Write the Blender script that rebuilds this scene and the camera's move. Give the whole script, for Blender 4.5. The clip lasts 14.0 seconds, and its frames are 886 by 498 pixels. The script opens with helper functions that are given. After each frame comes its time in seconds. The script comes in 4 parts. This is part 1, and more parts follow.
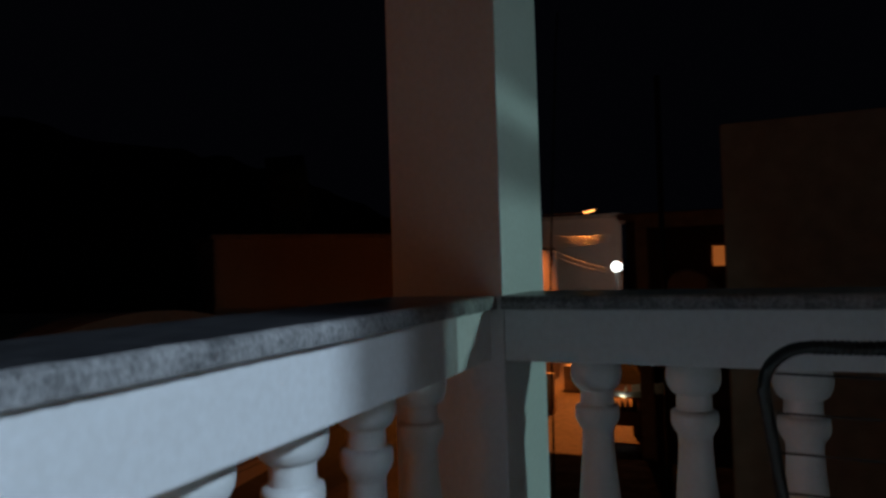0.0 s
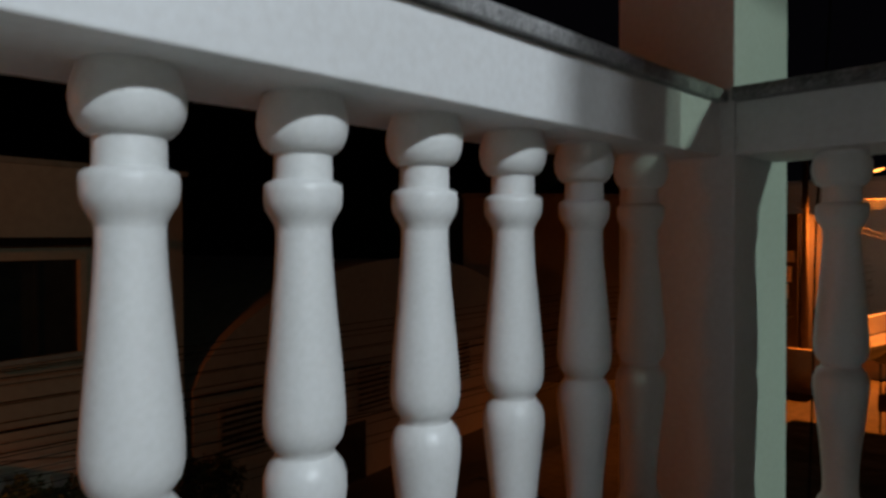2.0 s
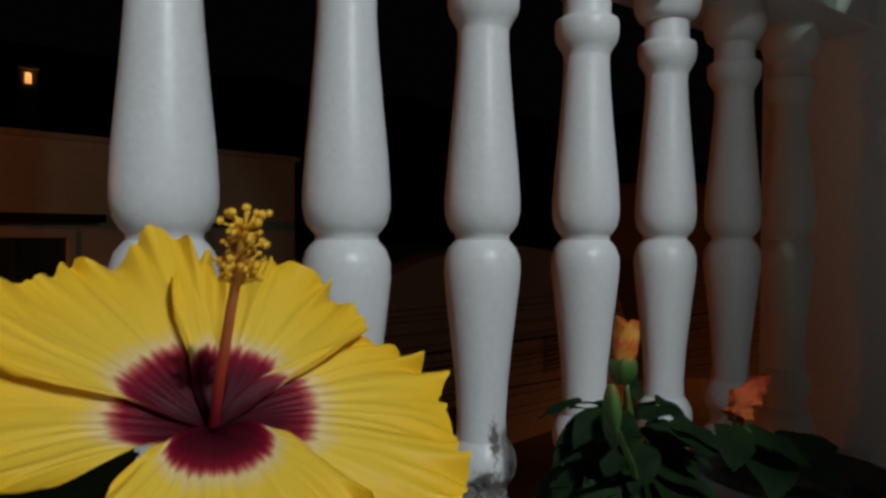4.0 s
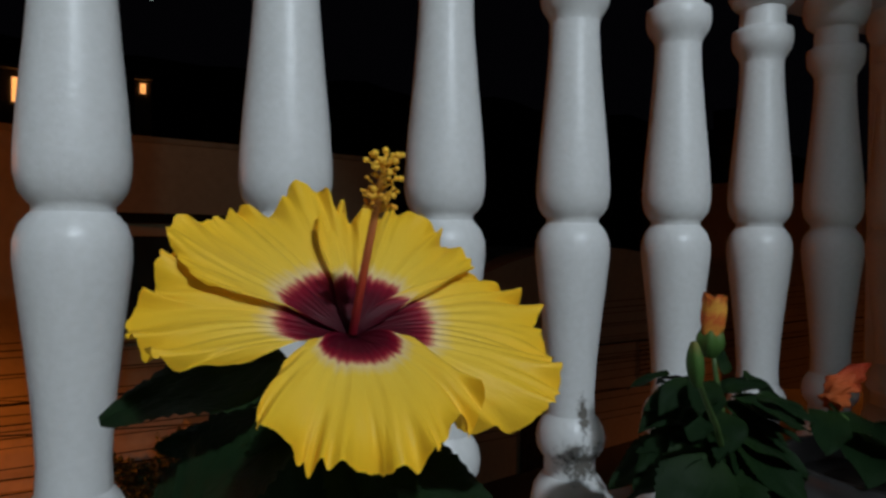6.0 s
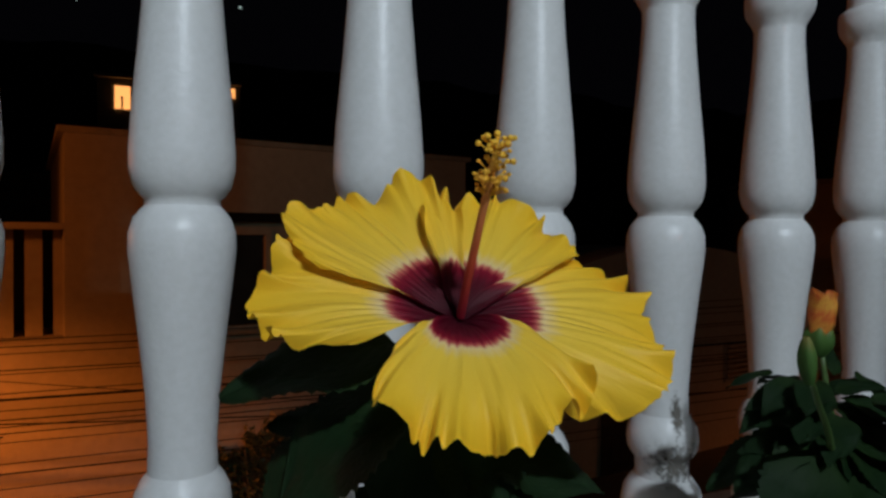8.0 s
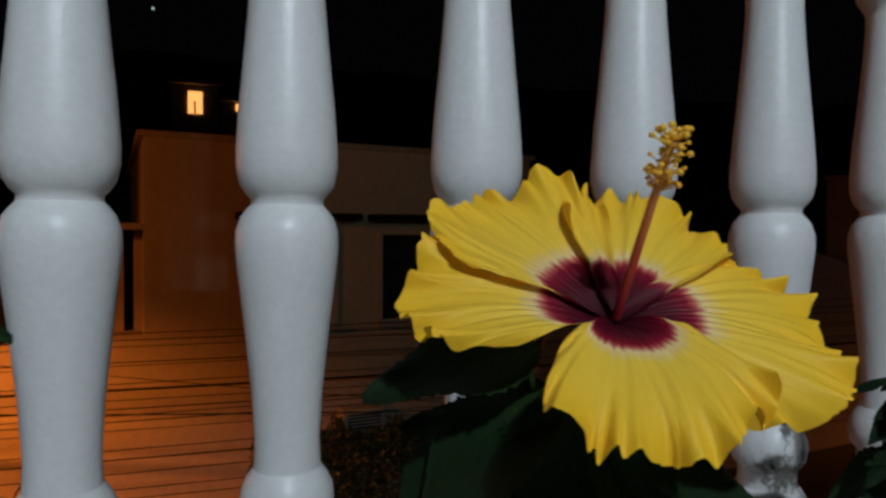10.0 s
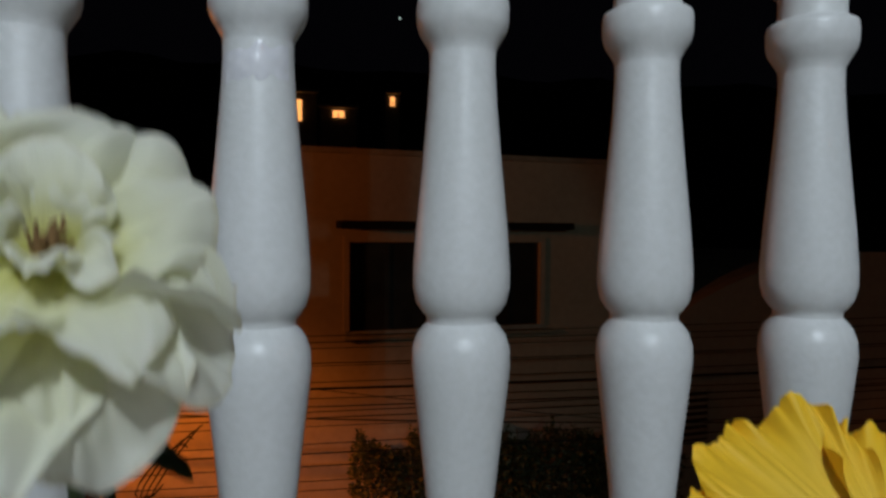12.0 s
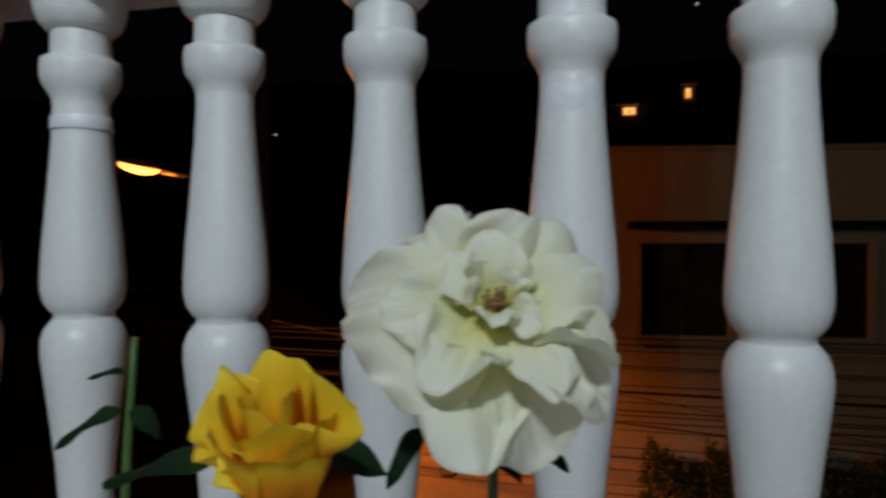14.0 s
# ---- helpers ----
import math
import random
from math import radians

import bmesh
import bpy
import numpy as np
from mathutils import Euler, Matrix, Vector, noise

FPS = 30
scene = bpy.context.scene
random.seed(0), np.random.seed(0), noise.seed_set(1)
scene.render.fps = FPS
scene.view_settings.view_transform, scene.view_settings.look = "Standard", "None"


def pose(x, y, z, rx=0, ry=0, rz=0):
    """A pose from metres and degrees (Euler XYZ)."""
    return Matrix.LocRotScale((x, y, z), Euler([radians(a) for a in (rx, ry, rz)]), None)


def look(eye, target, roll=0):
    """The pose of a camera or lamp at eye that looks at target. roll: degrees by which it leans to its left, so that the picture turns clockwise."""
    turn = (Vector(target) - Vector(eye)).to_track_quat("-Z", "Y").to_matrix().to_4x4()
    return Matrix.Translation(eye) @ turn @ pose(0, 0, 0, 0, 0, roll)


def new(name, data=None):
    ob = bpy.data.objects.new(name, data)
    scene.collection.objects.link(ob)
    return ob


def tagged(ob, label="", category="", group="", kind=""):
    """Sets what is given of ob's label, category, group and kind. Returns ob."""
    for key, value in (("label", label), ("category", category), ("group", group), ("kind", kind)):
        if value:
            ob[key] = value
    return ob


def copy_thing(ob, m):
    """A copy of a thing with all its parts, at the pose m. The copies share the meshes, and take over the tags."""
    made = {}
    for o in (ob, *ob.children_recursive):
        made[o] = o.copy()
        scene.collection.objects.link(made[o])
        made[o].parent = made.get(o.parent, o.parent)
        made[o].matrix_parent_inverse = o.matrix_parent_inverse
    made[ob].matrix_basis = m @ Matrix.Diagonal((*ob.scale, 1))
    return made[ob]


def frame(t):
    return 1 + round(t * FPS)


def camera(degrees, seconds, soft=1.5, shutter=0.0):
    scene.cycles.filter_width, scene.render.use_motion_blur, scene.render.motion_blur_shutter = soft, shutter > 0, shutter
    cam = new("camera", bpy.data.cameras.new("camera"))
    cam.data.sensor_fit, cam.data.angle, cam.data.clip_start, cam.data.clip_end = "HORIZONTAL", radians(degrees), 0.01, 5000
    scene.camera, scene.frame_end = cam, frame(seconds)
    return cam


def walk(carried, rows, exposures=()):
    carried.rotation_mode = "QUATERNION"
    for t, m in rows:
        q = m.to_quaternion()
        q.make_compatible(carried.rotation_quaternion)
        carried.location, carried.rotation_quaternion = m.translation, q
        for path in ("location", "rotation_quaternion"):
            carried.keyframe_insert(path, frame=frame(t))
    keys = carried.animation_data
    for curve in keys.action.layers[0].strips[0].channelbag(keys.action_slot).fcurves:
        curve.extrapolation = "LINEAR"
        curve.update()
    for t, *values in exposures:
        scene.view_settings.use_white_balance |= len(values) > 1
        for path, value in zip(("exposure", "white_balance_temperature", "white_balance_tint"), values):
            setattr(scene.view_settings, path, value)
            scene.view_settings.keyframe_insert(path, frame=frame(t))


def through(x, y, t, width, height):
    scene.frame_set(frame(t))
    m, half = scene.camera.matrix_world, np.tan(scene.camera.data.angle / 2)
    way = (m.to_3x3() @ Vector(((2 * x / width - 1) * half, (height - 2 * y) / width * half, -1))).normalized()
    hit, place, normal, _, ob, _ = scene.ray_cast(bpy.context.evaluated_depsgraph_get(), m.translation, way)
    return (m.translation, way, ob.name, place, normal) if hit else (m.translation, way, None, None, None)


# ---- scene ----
cam = camera(66.5, 14.0, soft=2.7, shutter=0.5)
PATH = [
    (0, (-0.9953, -0.5035, 1.0710), (0.8274, 0.3182, 1.1209), -1.70),
    (0.5, (-1.0196, -0.5936, 0.9914), (0.6923, 0.4389, 1.0492), -1.60),
    (1, (-1.0502, -0.5881, 0.9491), (0.5564, 0.6031, 0.9391), -0.75),
    (1.5, (-1.0482, -0.5583, 0.8695), (0.4853, 0.7251, 0.8301), 0.09),
    (2, (-1.0368, -0.5664, 0.7620), (0.3835, 0.8414, 0.7323), -0.22),
    (2.5, (-1.0539, -0.5405, 0.6739), (0.2936, 0.9372, 0.6520), -0.39),
    (3, (-1.089, -0.54, 0.6165), (0.2105, 0.9801, 0.5864), -0.12),
    (5.5, (-1.1519, -0.5862, 0.5351), (-0.1069, 1.1187, 0.5), 0.38),
    (6.5, (-1.1667, -0.588, 0.5336), (-0.239, 1.1834, 0.4964), 0.55),
    (7.5, (-1.1696, -0.5869, 0.5301), (-0.3449, 1.2348, 0.4913), 0.55),
    (10, (-1.1972, -0.5644, 0.5287), (-0.5892, 1.3404, 0.4836), 0.32),
    (10.5, (-1.2228, -0.5634, 0.5377), (-0.6648, 1.3568, 0.497), 0.44),
    (11, (-1.237, -0.5581, 0.5487), (-0.7447, 1.3799, 0.5066), 0.36),
    (11.5, (-1.2583, -0.5569, 0.5676), (-0.8349, 1.3973, 0.5254), 0.35),
    (12, (-1.2638, -0.5532, 0.6239), (-0.9162, 1.4159, 0.5808), 0.32),
    (12.5, (-1.2436, -0.5582, 0.6562), (-0.9879, 1.4249, 0.6134), 0),
    (13, (-1.2561, -0.5775, 0.6474), (-1.2228, 1.4218, 0.6071), -0.14),
    (13.5, (-1.2642, -0.5896, 0.6392), (-1.5014, 1.3959, 0.5969), -0.05),
    (14, (-1.2789, -0.5933, 0.6379), (-1.7678, 1.3455, 0.5926), -0.01),
]
walk(cam, [(t, look(eye, target, roll)) for t, eye, target, roll in PATH],
     [(0, -0.1, 5250, 6), (1.0, 0.15, 5600, 8), (2.0, 0.15, 6250, 10), (3.0, 0.0, 6500, 10), (5.5, -0.12, 6200, 10), (10.0, -0.10, 6050, 10), (14.0, -0.12, 6150, 10)])

# ---- world and lamps ----
world = bpy.data.worlds.new("night_sky")
world.use_nodes = True
world.node_tree.nodes["Background"].inputs[0].default_value = (0.0011, 0.0010, 0.0014, 1)
world.node_tree.nodes["Background"].inputs[1].default_value = 0.8
scene.world = world


def lamp(name, kind, at, energy, colour, size=0.03, target=None, spot=None, blend=0.5):
    data = bpy.data.lights.new(name, kind)
    data.energy, data.color = energy, colour
    if kind in ("POINT", "SPOT"):
        data.shadow_soft_size = size
    if kind == "AREA":
        data.size = size
    if spot:
        data.spot_size, data.spot_blend = radians(spot), blend
    ob = new(name, data)
    ob.matrix_world = look(at, target) if target else Matrix.Translation(at)
    return ob


COOL, GREEN, SODIUM, WARM = (0.85, 0.93, 0.98), (0.74, 1.0, 0.78), (1.0, 0.23, 0.02), (1.0, 0.72, 0.38)
lamp("porch_bulb_a", "SPOT", (-1.146, -2.6, 2.4), 168, COOL, 0.045, (-0.95, -0.9, 0.0), 73, 0.25)
lamp("porch_bulb_b", "SPOT", (-1.285, -2.6, 2.4), 43, COOL, 0.045, (-0.95, -0.9, 0.0), 73, 0.25)
lamp("neighbour_tube_a", "SPOT", (0.85, -5.0, 1.75), 120, GREEN, 0.010, (0.35, -0.1, 0.9), 34, 0.3)
# Added fill: half-lightens the slat bands and brightens the neighbour wall.
lamp("neighbour_fill", "SPOT", (0.98, -5.0, 1.75), 75, GREEN, 0.03, (1.2, -0.1, 0.6), 82, 0.4)
lamp("street_bulb_near", "SPOT", (-6.02, 5.40, 1.20), 2800, SODIUM, 0.12, (-3.6, 7.6, -4.0), 84, 0.85)
lamp("street_bulb_near_side", "SPOT", (-6.02, 5.40, 1.14), 200, SODIUM, 0.12, (0.3, 9.0, 0.2), 62, 0.8)
lamp("street_bulb_near_glow", "POINT", (-6.02, 5.30, 1.10), 65, SODIUM, 0.12)
lamp("street_bulb_far", "SPOT", (26.4, 5.3, 3.0), 5500, SODIUM, 0.12, (25.0, 4.5, -4.0), 138, 0.6)
lamp("street_bulb_white", "POINT", (31.0, 5.1, 0.80), 60, (1.0, 0.9, 0.75), 0.1)
lamp("cart_bulb", "POINT", (18.4, 2.85, -2.55), 9, WARM, 0.03)

# ---- materials ----


def principled(name, base, rough=0.6, metal=0.0):
    m = bpy.data.materials.new(name)
    m.use_nodes = True
    b = m.node_tree.nodes["Principled BSDF"]
    b.inputs["Base Color"].default_value = (*base, 1)
    b.inputs["Roughness"].default_value = rough
    b.inputs["Metallic"].default_value = metal
    return m, m.node_tree, b


def grainy(name, base, second, scale=40.0, rough=0.6, bump=0.1, big=3.0, metal=0.0, dist=0.004, spec=None):
    """Two scales of mottling and a fine relief."""
    m, t, b = principled(name, base, rough, metal)
    co = t.nodes.new("ShaderNodeTexCoord")
    n1, n2 = t.nodes.new("ShaderNodeTexNoise"), t.nodes.new("ShaderNodeTexNoise")
    n1.inputs["Scale"].default_value, n1.inputs["Detail"].default_value = scale, 8
    n2.inputs["Scale"].default_value, n2.inputs["Detail"].default_value = big, 6
    add = t.nodes.new("ShaderNodeMath")
    add.operation = "ADD"
    ramp = t.nodes.new("ShaderNodeMapRange")
    ramp.inputs["From Min"].default_value, ramp.inputs["From Max"].default_value = 0.75, 1.25
    mix = t.nodes.new("ShaderNodeMix")
    mix.data_type = "RGBA"
    mix.inputs["A"].default_value, mix.inputs["B"].default_value = (*base, 1), (*second, 1)
    bp = t.nodes.new("ShaderNodeBump")
    bp.inputs["Strength"].default_value, bp.inputs["Distance"].default_value = bump, dist
    for n in (n1, n2):
        t.links.new(co.outputs["Object"], n.inputs["Vector"])
    t.links.new(n1.outputs["Fac"], add.inputs[0])
    t.links.new(n2.outputs["Fac"], add.inputs[1])
    t.links.new(add.outputs[0], ramp.inputs["Value"])
    t.links.new(ramp.outputs[0], mix.inputs["Factor"])
    t.links.new(mix.outputs["Result"], b.inputs["Base Color"])
    t.links.new(n1.outputs["Fac"], bp.inputs["Height"])
    t.links.new(bp.outputs[0], b.inputs["Normal"])
    if spec is not None:
        b.inputs["Specular IOR Level"].default_value = spec
    return m


def glowing(name, colour, strength):
    m, t, b = principled(name, colour)
    b.inputs["Emission Color"].default_value = (*colour, 1)
    b.inputs["Emission Strength"].default_value = strength
    return m


WHITE = grainy("white_gloss_paint", (0.78, 0.79, 0.78), (0.72, 0.73, 0.71), 150, 0.37, 0.30, 5, dist=0.0015)
RAILW = grainy("white_wall_paint", (0.77, 0.78, 0.78), (0.70, 0.70, 0.69), 90, 0.6, 0.2, 3, dist=0.002)
STONE = grainy("granite_slab", (0.36, 0.355, 0.35), (0.11, 0.11, 0.11), 160, 0.42, 0.35, 22, dist=0.002)
DARKSTONE = grainy("dark_granite", (0.075, 0.075, 0.08), (0.03, 0.03, 0.032), 190, 0.32, 0.15, 30, dist=0.001)
FLOOR = grainy("terrace_floor", (0.48, 0.44, 0.37), (0.38, 0.34, 0.28), 30, 0.5, 0.15, 2)
PLASTER = grainy("street_plaster", (0.40, 0.34, 0.28), (0.33, 0.28, 0.23), 9, 0.85, 0.3, 0.7, dist=0.02)
DARKWALL = grainy("old_plaster", (0.34, 0.30, 0.25), (0.22, 0.20, 0.17), 6, 0.9, 0.4, 0.5, dist=0.02)
ASPHALT = grainy("asphalt", (0.06, 0.058, 0.055), (0.04, 0.04, 0.04), 18, 0.85, 0.4, 0.6, dist=0.02)
PANE = grainy("dark_window_pane", (0.015, 0.015, 0.018), (0.03, 0.03, 0.03), 3, 0.25, 0.02, 1)
BLACK = grainy("black_cable", (0.008, 0.008, 0.008), (0.014, 0.013, 0.012), 20, 0.85, 0.05, spec=0.1)
METAL = grainy("dark_tube", (0.05, 0.055, 0.05), (0.03, 0.03, 0.03), 60, 0.35, 0.1, metal=0.5)

BARK = grainy("stem_bark", (0.10, 0.085, 0.05), (0.05, 0.045, 0.03), 120, 0.8, 0.5, 20)
STEM = grainy("green_stem", (0.07, 0.14, 0.03), (0.05, 0.09, 0.02), 200, 0.5, 0.2, 30, dist=0.001)
POTBLACK = grainy("black_plastic", (0.015, 0.015, 0.016), (0.03, 0.028, 0.026), 50, 0.45, 0.1, 6, dist=0.002)
SOIL = grainy("potting_soil", (0.035, 0.025, 0.018), (0.015, 0.012, 0.01), 80, 0.95, 1.0, 12, dist=0.006)
ROAD = grainy("worn_concrete_road", (0.15, 0.12, 0.10), (0.07, 0.06, 0.05), 5, 0.85, 0.5, 0.35, dist=0.03)
PAVE = grainy("pale_pavement", (0.36, 0.33, 0.30), (0.24, 0.22, 0.20), 4, 0.85, 0.4, 0.5, dist=0.03)
CREAM = grainy("cream_wall", (0.66, 0.60, 0.48), (0.55, 0.49, 0.40), 8, 0.85, 0.25, 0.6, dist=0.02)
HILL = grainy("dark_hillside", (0.02, 0.028, 0.015), (0.012, 0.016, 0.01), 0.5, 0.95, 0.6, 0.05, dist=0.5)
WOODPOLE = grainy("weathered_pole", (0.20, 0.15, 0.11), (0.12, 0.09, 0.07), 25, 0.85, 0.5, 3, dist=0.01)
FRAME = grainy("grey_concrete", (0.32, 0.32, 0.31), (0.22, 0.22, 0.21), 8, 0.85, 0.3, 1.0, dist=0.01)
DARKPLAIN = grainy("dark_plain_wall", (0.07, 0.05, 0.035), (0.04, 0.03, 0.02), 10, 0.8, 0.4, 1.2, dist=0.02)
TAPE = grainy("white_tape", (0.82, 0.82, 0.84), (0.74, 0.74, 0.78), 90, 0.3, 0.4, 9, dist=0.001)
LAMPGLASS = glowing("sodium_lens", (1.0, 0.34, 0.06), 4.0)
WINDOWLIGHT = glowing("lit_room", (1.0, 0.40, 0.10), 1.5)
WALLGLOW = glowing("orange_wall_glow", (0.9, 0.22, 0.03), 0.30)
PALEGLOW = glowing("pale_glow", (0.80, 1.0, 0.86), 0.35)
WHITELAMP = glowing("white_lamp", (1.0, 0.90, 0.72), 6)


def petal_material(name, stops, streak=26.0, wobble=0.09, rough=0.55, bump=0.5, through=0.35, spec=0.25):
    """Colour by the way from the base to the rim (UV x), feathered along the veins (UV y)."""
    m, t, b = principled(name, (0.8, 0.8, 0.8), rough)
    uv = t.nodes.new("ShaderNodeUVMap")
    sep = t.nodes.new("ShaderNodeSeparateXYZ")
    t.links.new(uv.outputs[0], sep.inputs[0])
    comb = t.nodes.new("ShaderNodeCombineXYZ")
    mul = t.nodes.new("ShaderNodeMath")
    mul.operation = "MULTIPLY"
    mul.inputs[1].default_value = 0.12
    t.links.new(sep.outputs["X"], mul.inputs[0])
    t.links.new(mul.outputs[0], comb.inputs["X"])
    t.links.new(sep.outputs["Y"], comb.inputs["Y"])
    vein = t.nodes.new("ShaderNodeTexNoise")
    vein.inputs["Scale"].default_value, vein.inputs["Detail"].default_value = streak, 5
    t.links.new(comb.outputs[0], vein.inputs["Vector"])
    off = t.nodes.new("ShaderNodeMath")
    off.operation = "MULTIPLY_ADD"
    off.inputs[1].default_value = wobble * 2
    t.links.new(vein.outputs["Fac"], off.inputs[0])
    sub = t.nodes.new("ShaderNodeMath")
    sub.operation = "SUBTRACT"
    sub.inputs[1].default_value = wobble
    t.links.new(sep.outputs["X"], sub.inputs[0])
    t.links.new(sub.outputs[0], off.inputs[2])
    ramp = t.nodes.new("ShaderNodeValToRGB")
    e = ramp.color_ramp.elements
    while len(e) < len(stops):
        e.new(0.5)
    for k, (p, c) in enumerate(stops):
        e[k].position, e[k].color = p, (*c, 1)
    t.links.new(off.outputs[0], ramp.inputs[0])
    t.links.new(ramp.outputs[0], b.inputs["Base Color"])
    bp = t.nodes.new("ShaderNodeBump")
    bp.inputs["Strength"].default_value, bp.inputs["Distance"].default_value = bump, 0.0012
    t.links.new(vein.outputs["Fac"], bp.inputs["Height"])
    t.links.new(bp.outputs[0], b.inputs["Normal"])
    b.inputs["Specular IOR Level"].default_value = spec
    tl = t.nodes.new("ShaderNodeBsdfTranslucent")
    mix = t.nodes.new("ShaderNodeMixShader")
    mix.inputs[0].default_value = through
    t.links.new(ramp.outputs[0], tl.inputs["Color"])
    t.links.new(b.outputs[0], mix.inputs[1])
    t.links.new(tl.outputs[0], mix.inputs[2])
    t.links.new(mix.outputs[0], t.nodes["Material Output"].inputs["Surface"])
    return m


HIBISCUS = petal_material("hibiscus_petal", [(0.0, (0.035, 0.001, 0.006)), (0.25, (0.09, 0.0012, 0.010)), (0.335, (0.23, 0.003, 0.020)), (0.365, (0.52, 0.10, 0.08)), (0.40, (0.85, 0.64, 0.28)), (0.48, (0.90, 0.60, 0.055)), (1.0, (0.92, 0.55, 0.018))], 22, 0.07, 0.5, 0.9, 0.12)
ROSEWHITE = petal_material("white_rose_petal", [(0.0, (0.55, 0.54, 0.10)), (0.25, (0.76, 0.74, 0.30)), (0.52, (0.85, 0.85, 0.62)), (0.95, (0.87, 0.87, 0.76)), (1.0, (0.76, 0.73, 0.58))], 14, 0.06, 0.6, 0.35, 0.4)
ROSEYELLOW = petal_material("yellow_rose_petal", [(0.0, (0.72, 0.20, 0.006)), (0.62, (0.82, 0.34, 0.008)), (0.82, (0.88, 0.60, 0.02)), (1.0, (0.88, 0.66, 0.04))], 12, 0.1, 0.5, 0.35, 0.3)
BUDORANGE = petal_material("orange_bud_petal", [(0.0, (0.55, 0.07, 0.02)), (0.3, (0.80, 0.34, 0.05)), (0.5, (0.70, 0.14, 0.03)), (0.75, (0.84, 0.42, 0.06)), (1.0, (0.55, 0.10, 0.02))], 44, 0.30, 0.55, 1.0, 0.2)
WILTED = petal_material("wilted_orange_petal", [(0.0, (0.45, 0.10, 0.02)), (0.5, (0.62, 0.12, 0.03)), (1.0, (0.50, 0.05, 0.02))], 30, 0.2, 0.65, 1.0, 0.2)
LEAF = petal_material("dark_green_leaf", [(0.0, (0.016, 0.036, 0.009)), (0.5, (0.008, 0.022, 0.007)), (1.0, (0.011, 0.027, 0.009))], 18, 0.3, 0.55, 0.8, 0.10, 0.10)
CALYX = petal_material("green_calyx", [(0.0, (0.04, 0.10, 0.02)), (0.7, (0.07, 0.15, 0.03)), (1.0, (0.22, 0.20, 0.05))], 16, 0.2, 0.5, 0.5, 0.15)
COLUMN = petal_material("red_column", [(0.0, (0.30, 0.01, 0.03)), (0.35, (0.55, 0.07, 0.04)), (0.70, (0.74, 0.26, 0.09)), (1.0, (0.82, 0.52, 0.06))], 12, 0.05, 0.45, 0.2, 0.2)
ANTHER = grainy("yellow_anther", (0.86, 0.54, 0.03), (0.78, 0.36, 0.02), 400, 0.7, 0.4, 60, dist=0.0005)
DRIED = grainy("dried_stamens", (0.30, 0.17, 0.06), (0.16, 0.09, 0.04), 500, 0.9, 0.5, 80, dist=0.0005)

# ---- mesh helpers ----


def part(name, bm, material, parent=None, label=""):
    me = bpy.data.meshes.new(name)
    bm.to_mesh(me)
    bm.free()
    me.materials.append(material)
    ob = new(name, me)
    if parent:
        ob.parent = parent
    if label:
        ob["label"] = label
    return ob


def box(bm, x0, x1, y0, y1, z0, z1, bevel=0.0):
    vs = bmesh.ops.create_cube(bm, size=1, matrix=Matrix.Translation(((x0 + x1) / 2, (y0 + y1) / 2, (z0 + z1) / 2)) @ Matrix.Diagonal((x1 - x0, y1 - y0, z1 - z0, 1)))["verts"]
    if bevel:
        es = list({e for v in vs for e in v.link_edges})
        bmesh.ops.bevel(bm, geom=es, offset=bevel, segments=2, affect="EDGES", profile=0.6)
    return bm


def boxed(x0, x1, y0, y1, z0, z1, bevel=0.0):
    return box(bmesh.new(), x0, x1, y0, y1, z0, z1, bevel)


def lathe(profile, seg=32, bm=None, caps=True):
    """profile: (radius, z) from the bottom up; smooth shaded."""
    bm = bm or bmesh.new()
    rings = [[bm.verts.new((r * math.cos(2 * math.pi * k / seg), r * math.sin(2 * math.pi * k / seg), z)) for k in range(seg)] for r, z in profile]
    for a, b in zip(rings, rings[1:]):
        for k in range(seg):
            bm.faces.new((a[k], a[(k + 1) % seg], b[(k + 1) % seg], b[k])).smooth = True
    if caps:
        bm.faces.new(rings[0][::-1])
        bm.faces.new(rings[-1])
    return bm


def tube(points, radius, seg=8, bm=None, taper=1.0):
    """A round rod along points."""
    bm = bm or bmesh.new()
    pts = [Vector(p) for p in points]
    rings, n = [], len(pts)
    up = Vector((0.13, 0.21, 1)).normalized()
    for i, p in enumerate(pts):
        d = (pts[min(i + 1, n - 1)] - pts[max(i - 1, 0)]).normalized()
        u = d.cross(up if abs(d.dot(up)) < 0.95 else Vector((1, 0, 0))).normalized()
        v = d.cross(u)
        r = radius * (1 + (taper - 1) * i / max(1, n - 1))
        rings.append([bm.verts.new(p + r * (math.cos(2 * math.pi * k / seg) * u + math.sin(2 * math.pi * k / seg) * v)) for k in range(seg)])
    for a, b in zip(rings, rings[1:]):
        for k in range(seg):
            bm.faces.new((a[k], a[(k + 1) % seg], b[(k + 1) % seg], b[k])).smooth = True
    bm.faces.new(rings[0][::-1])
    bm.faces.new(rings[-1])
    return bm


def thing(name, label, category, at=(0, 0, 0), group="", kind=""):
    ob = new(name)
    ob.empty_display_size = 0.05
    ob.location = at
    return tagged(ob, label, category, group, kind)


def axes(at, forward, normal):
    """A pose whose x runs along forward and whose z is near normal."""
    x = Vector(forward).normalized()
    y = Vector(normal).cross(x).normalized()
    z = x.cross(y)
    m = Matrix((x, y, z)).transposed().to_4x4()
    m.translation = at
    return m


def nz(a, b=0.0, c=0.0):
    return noise.noise(Vector((a, b, c)))


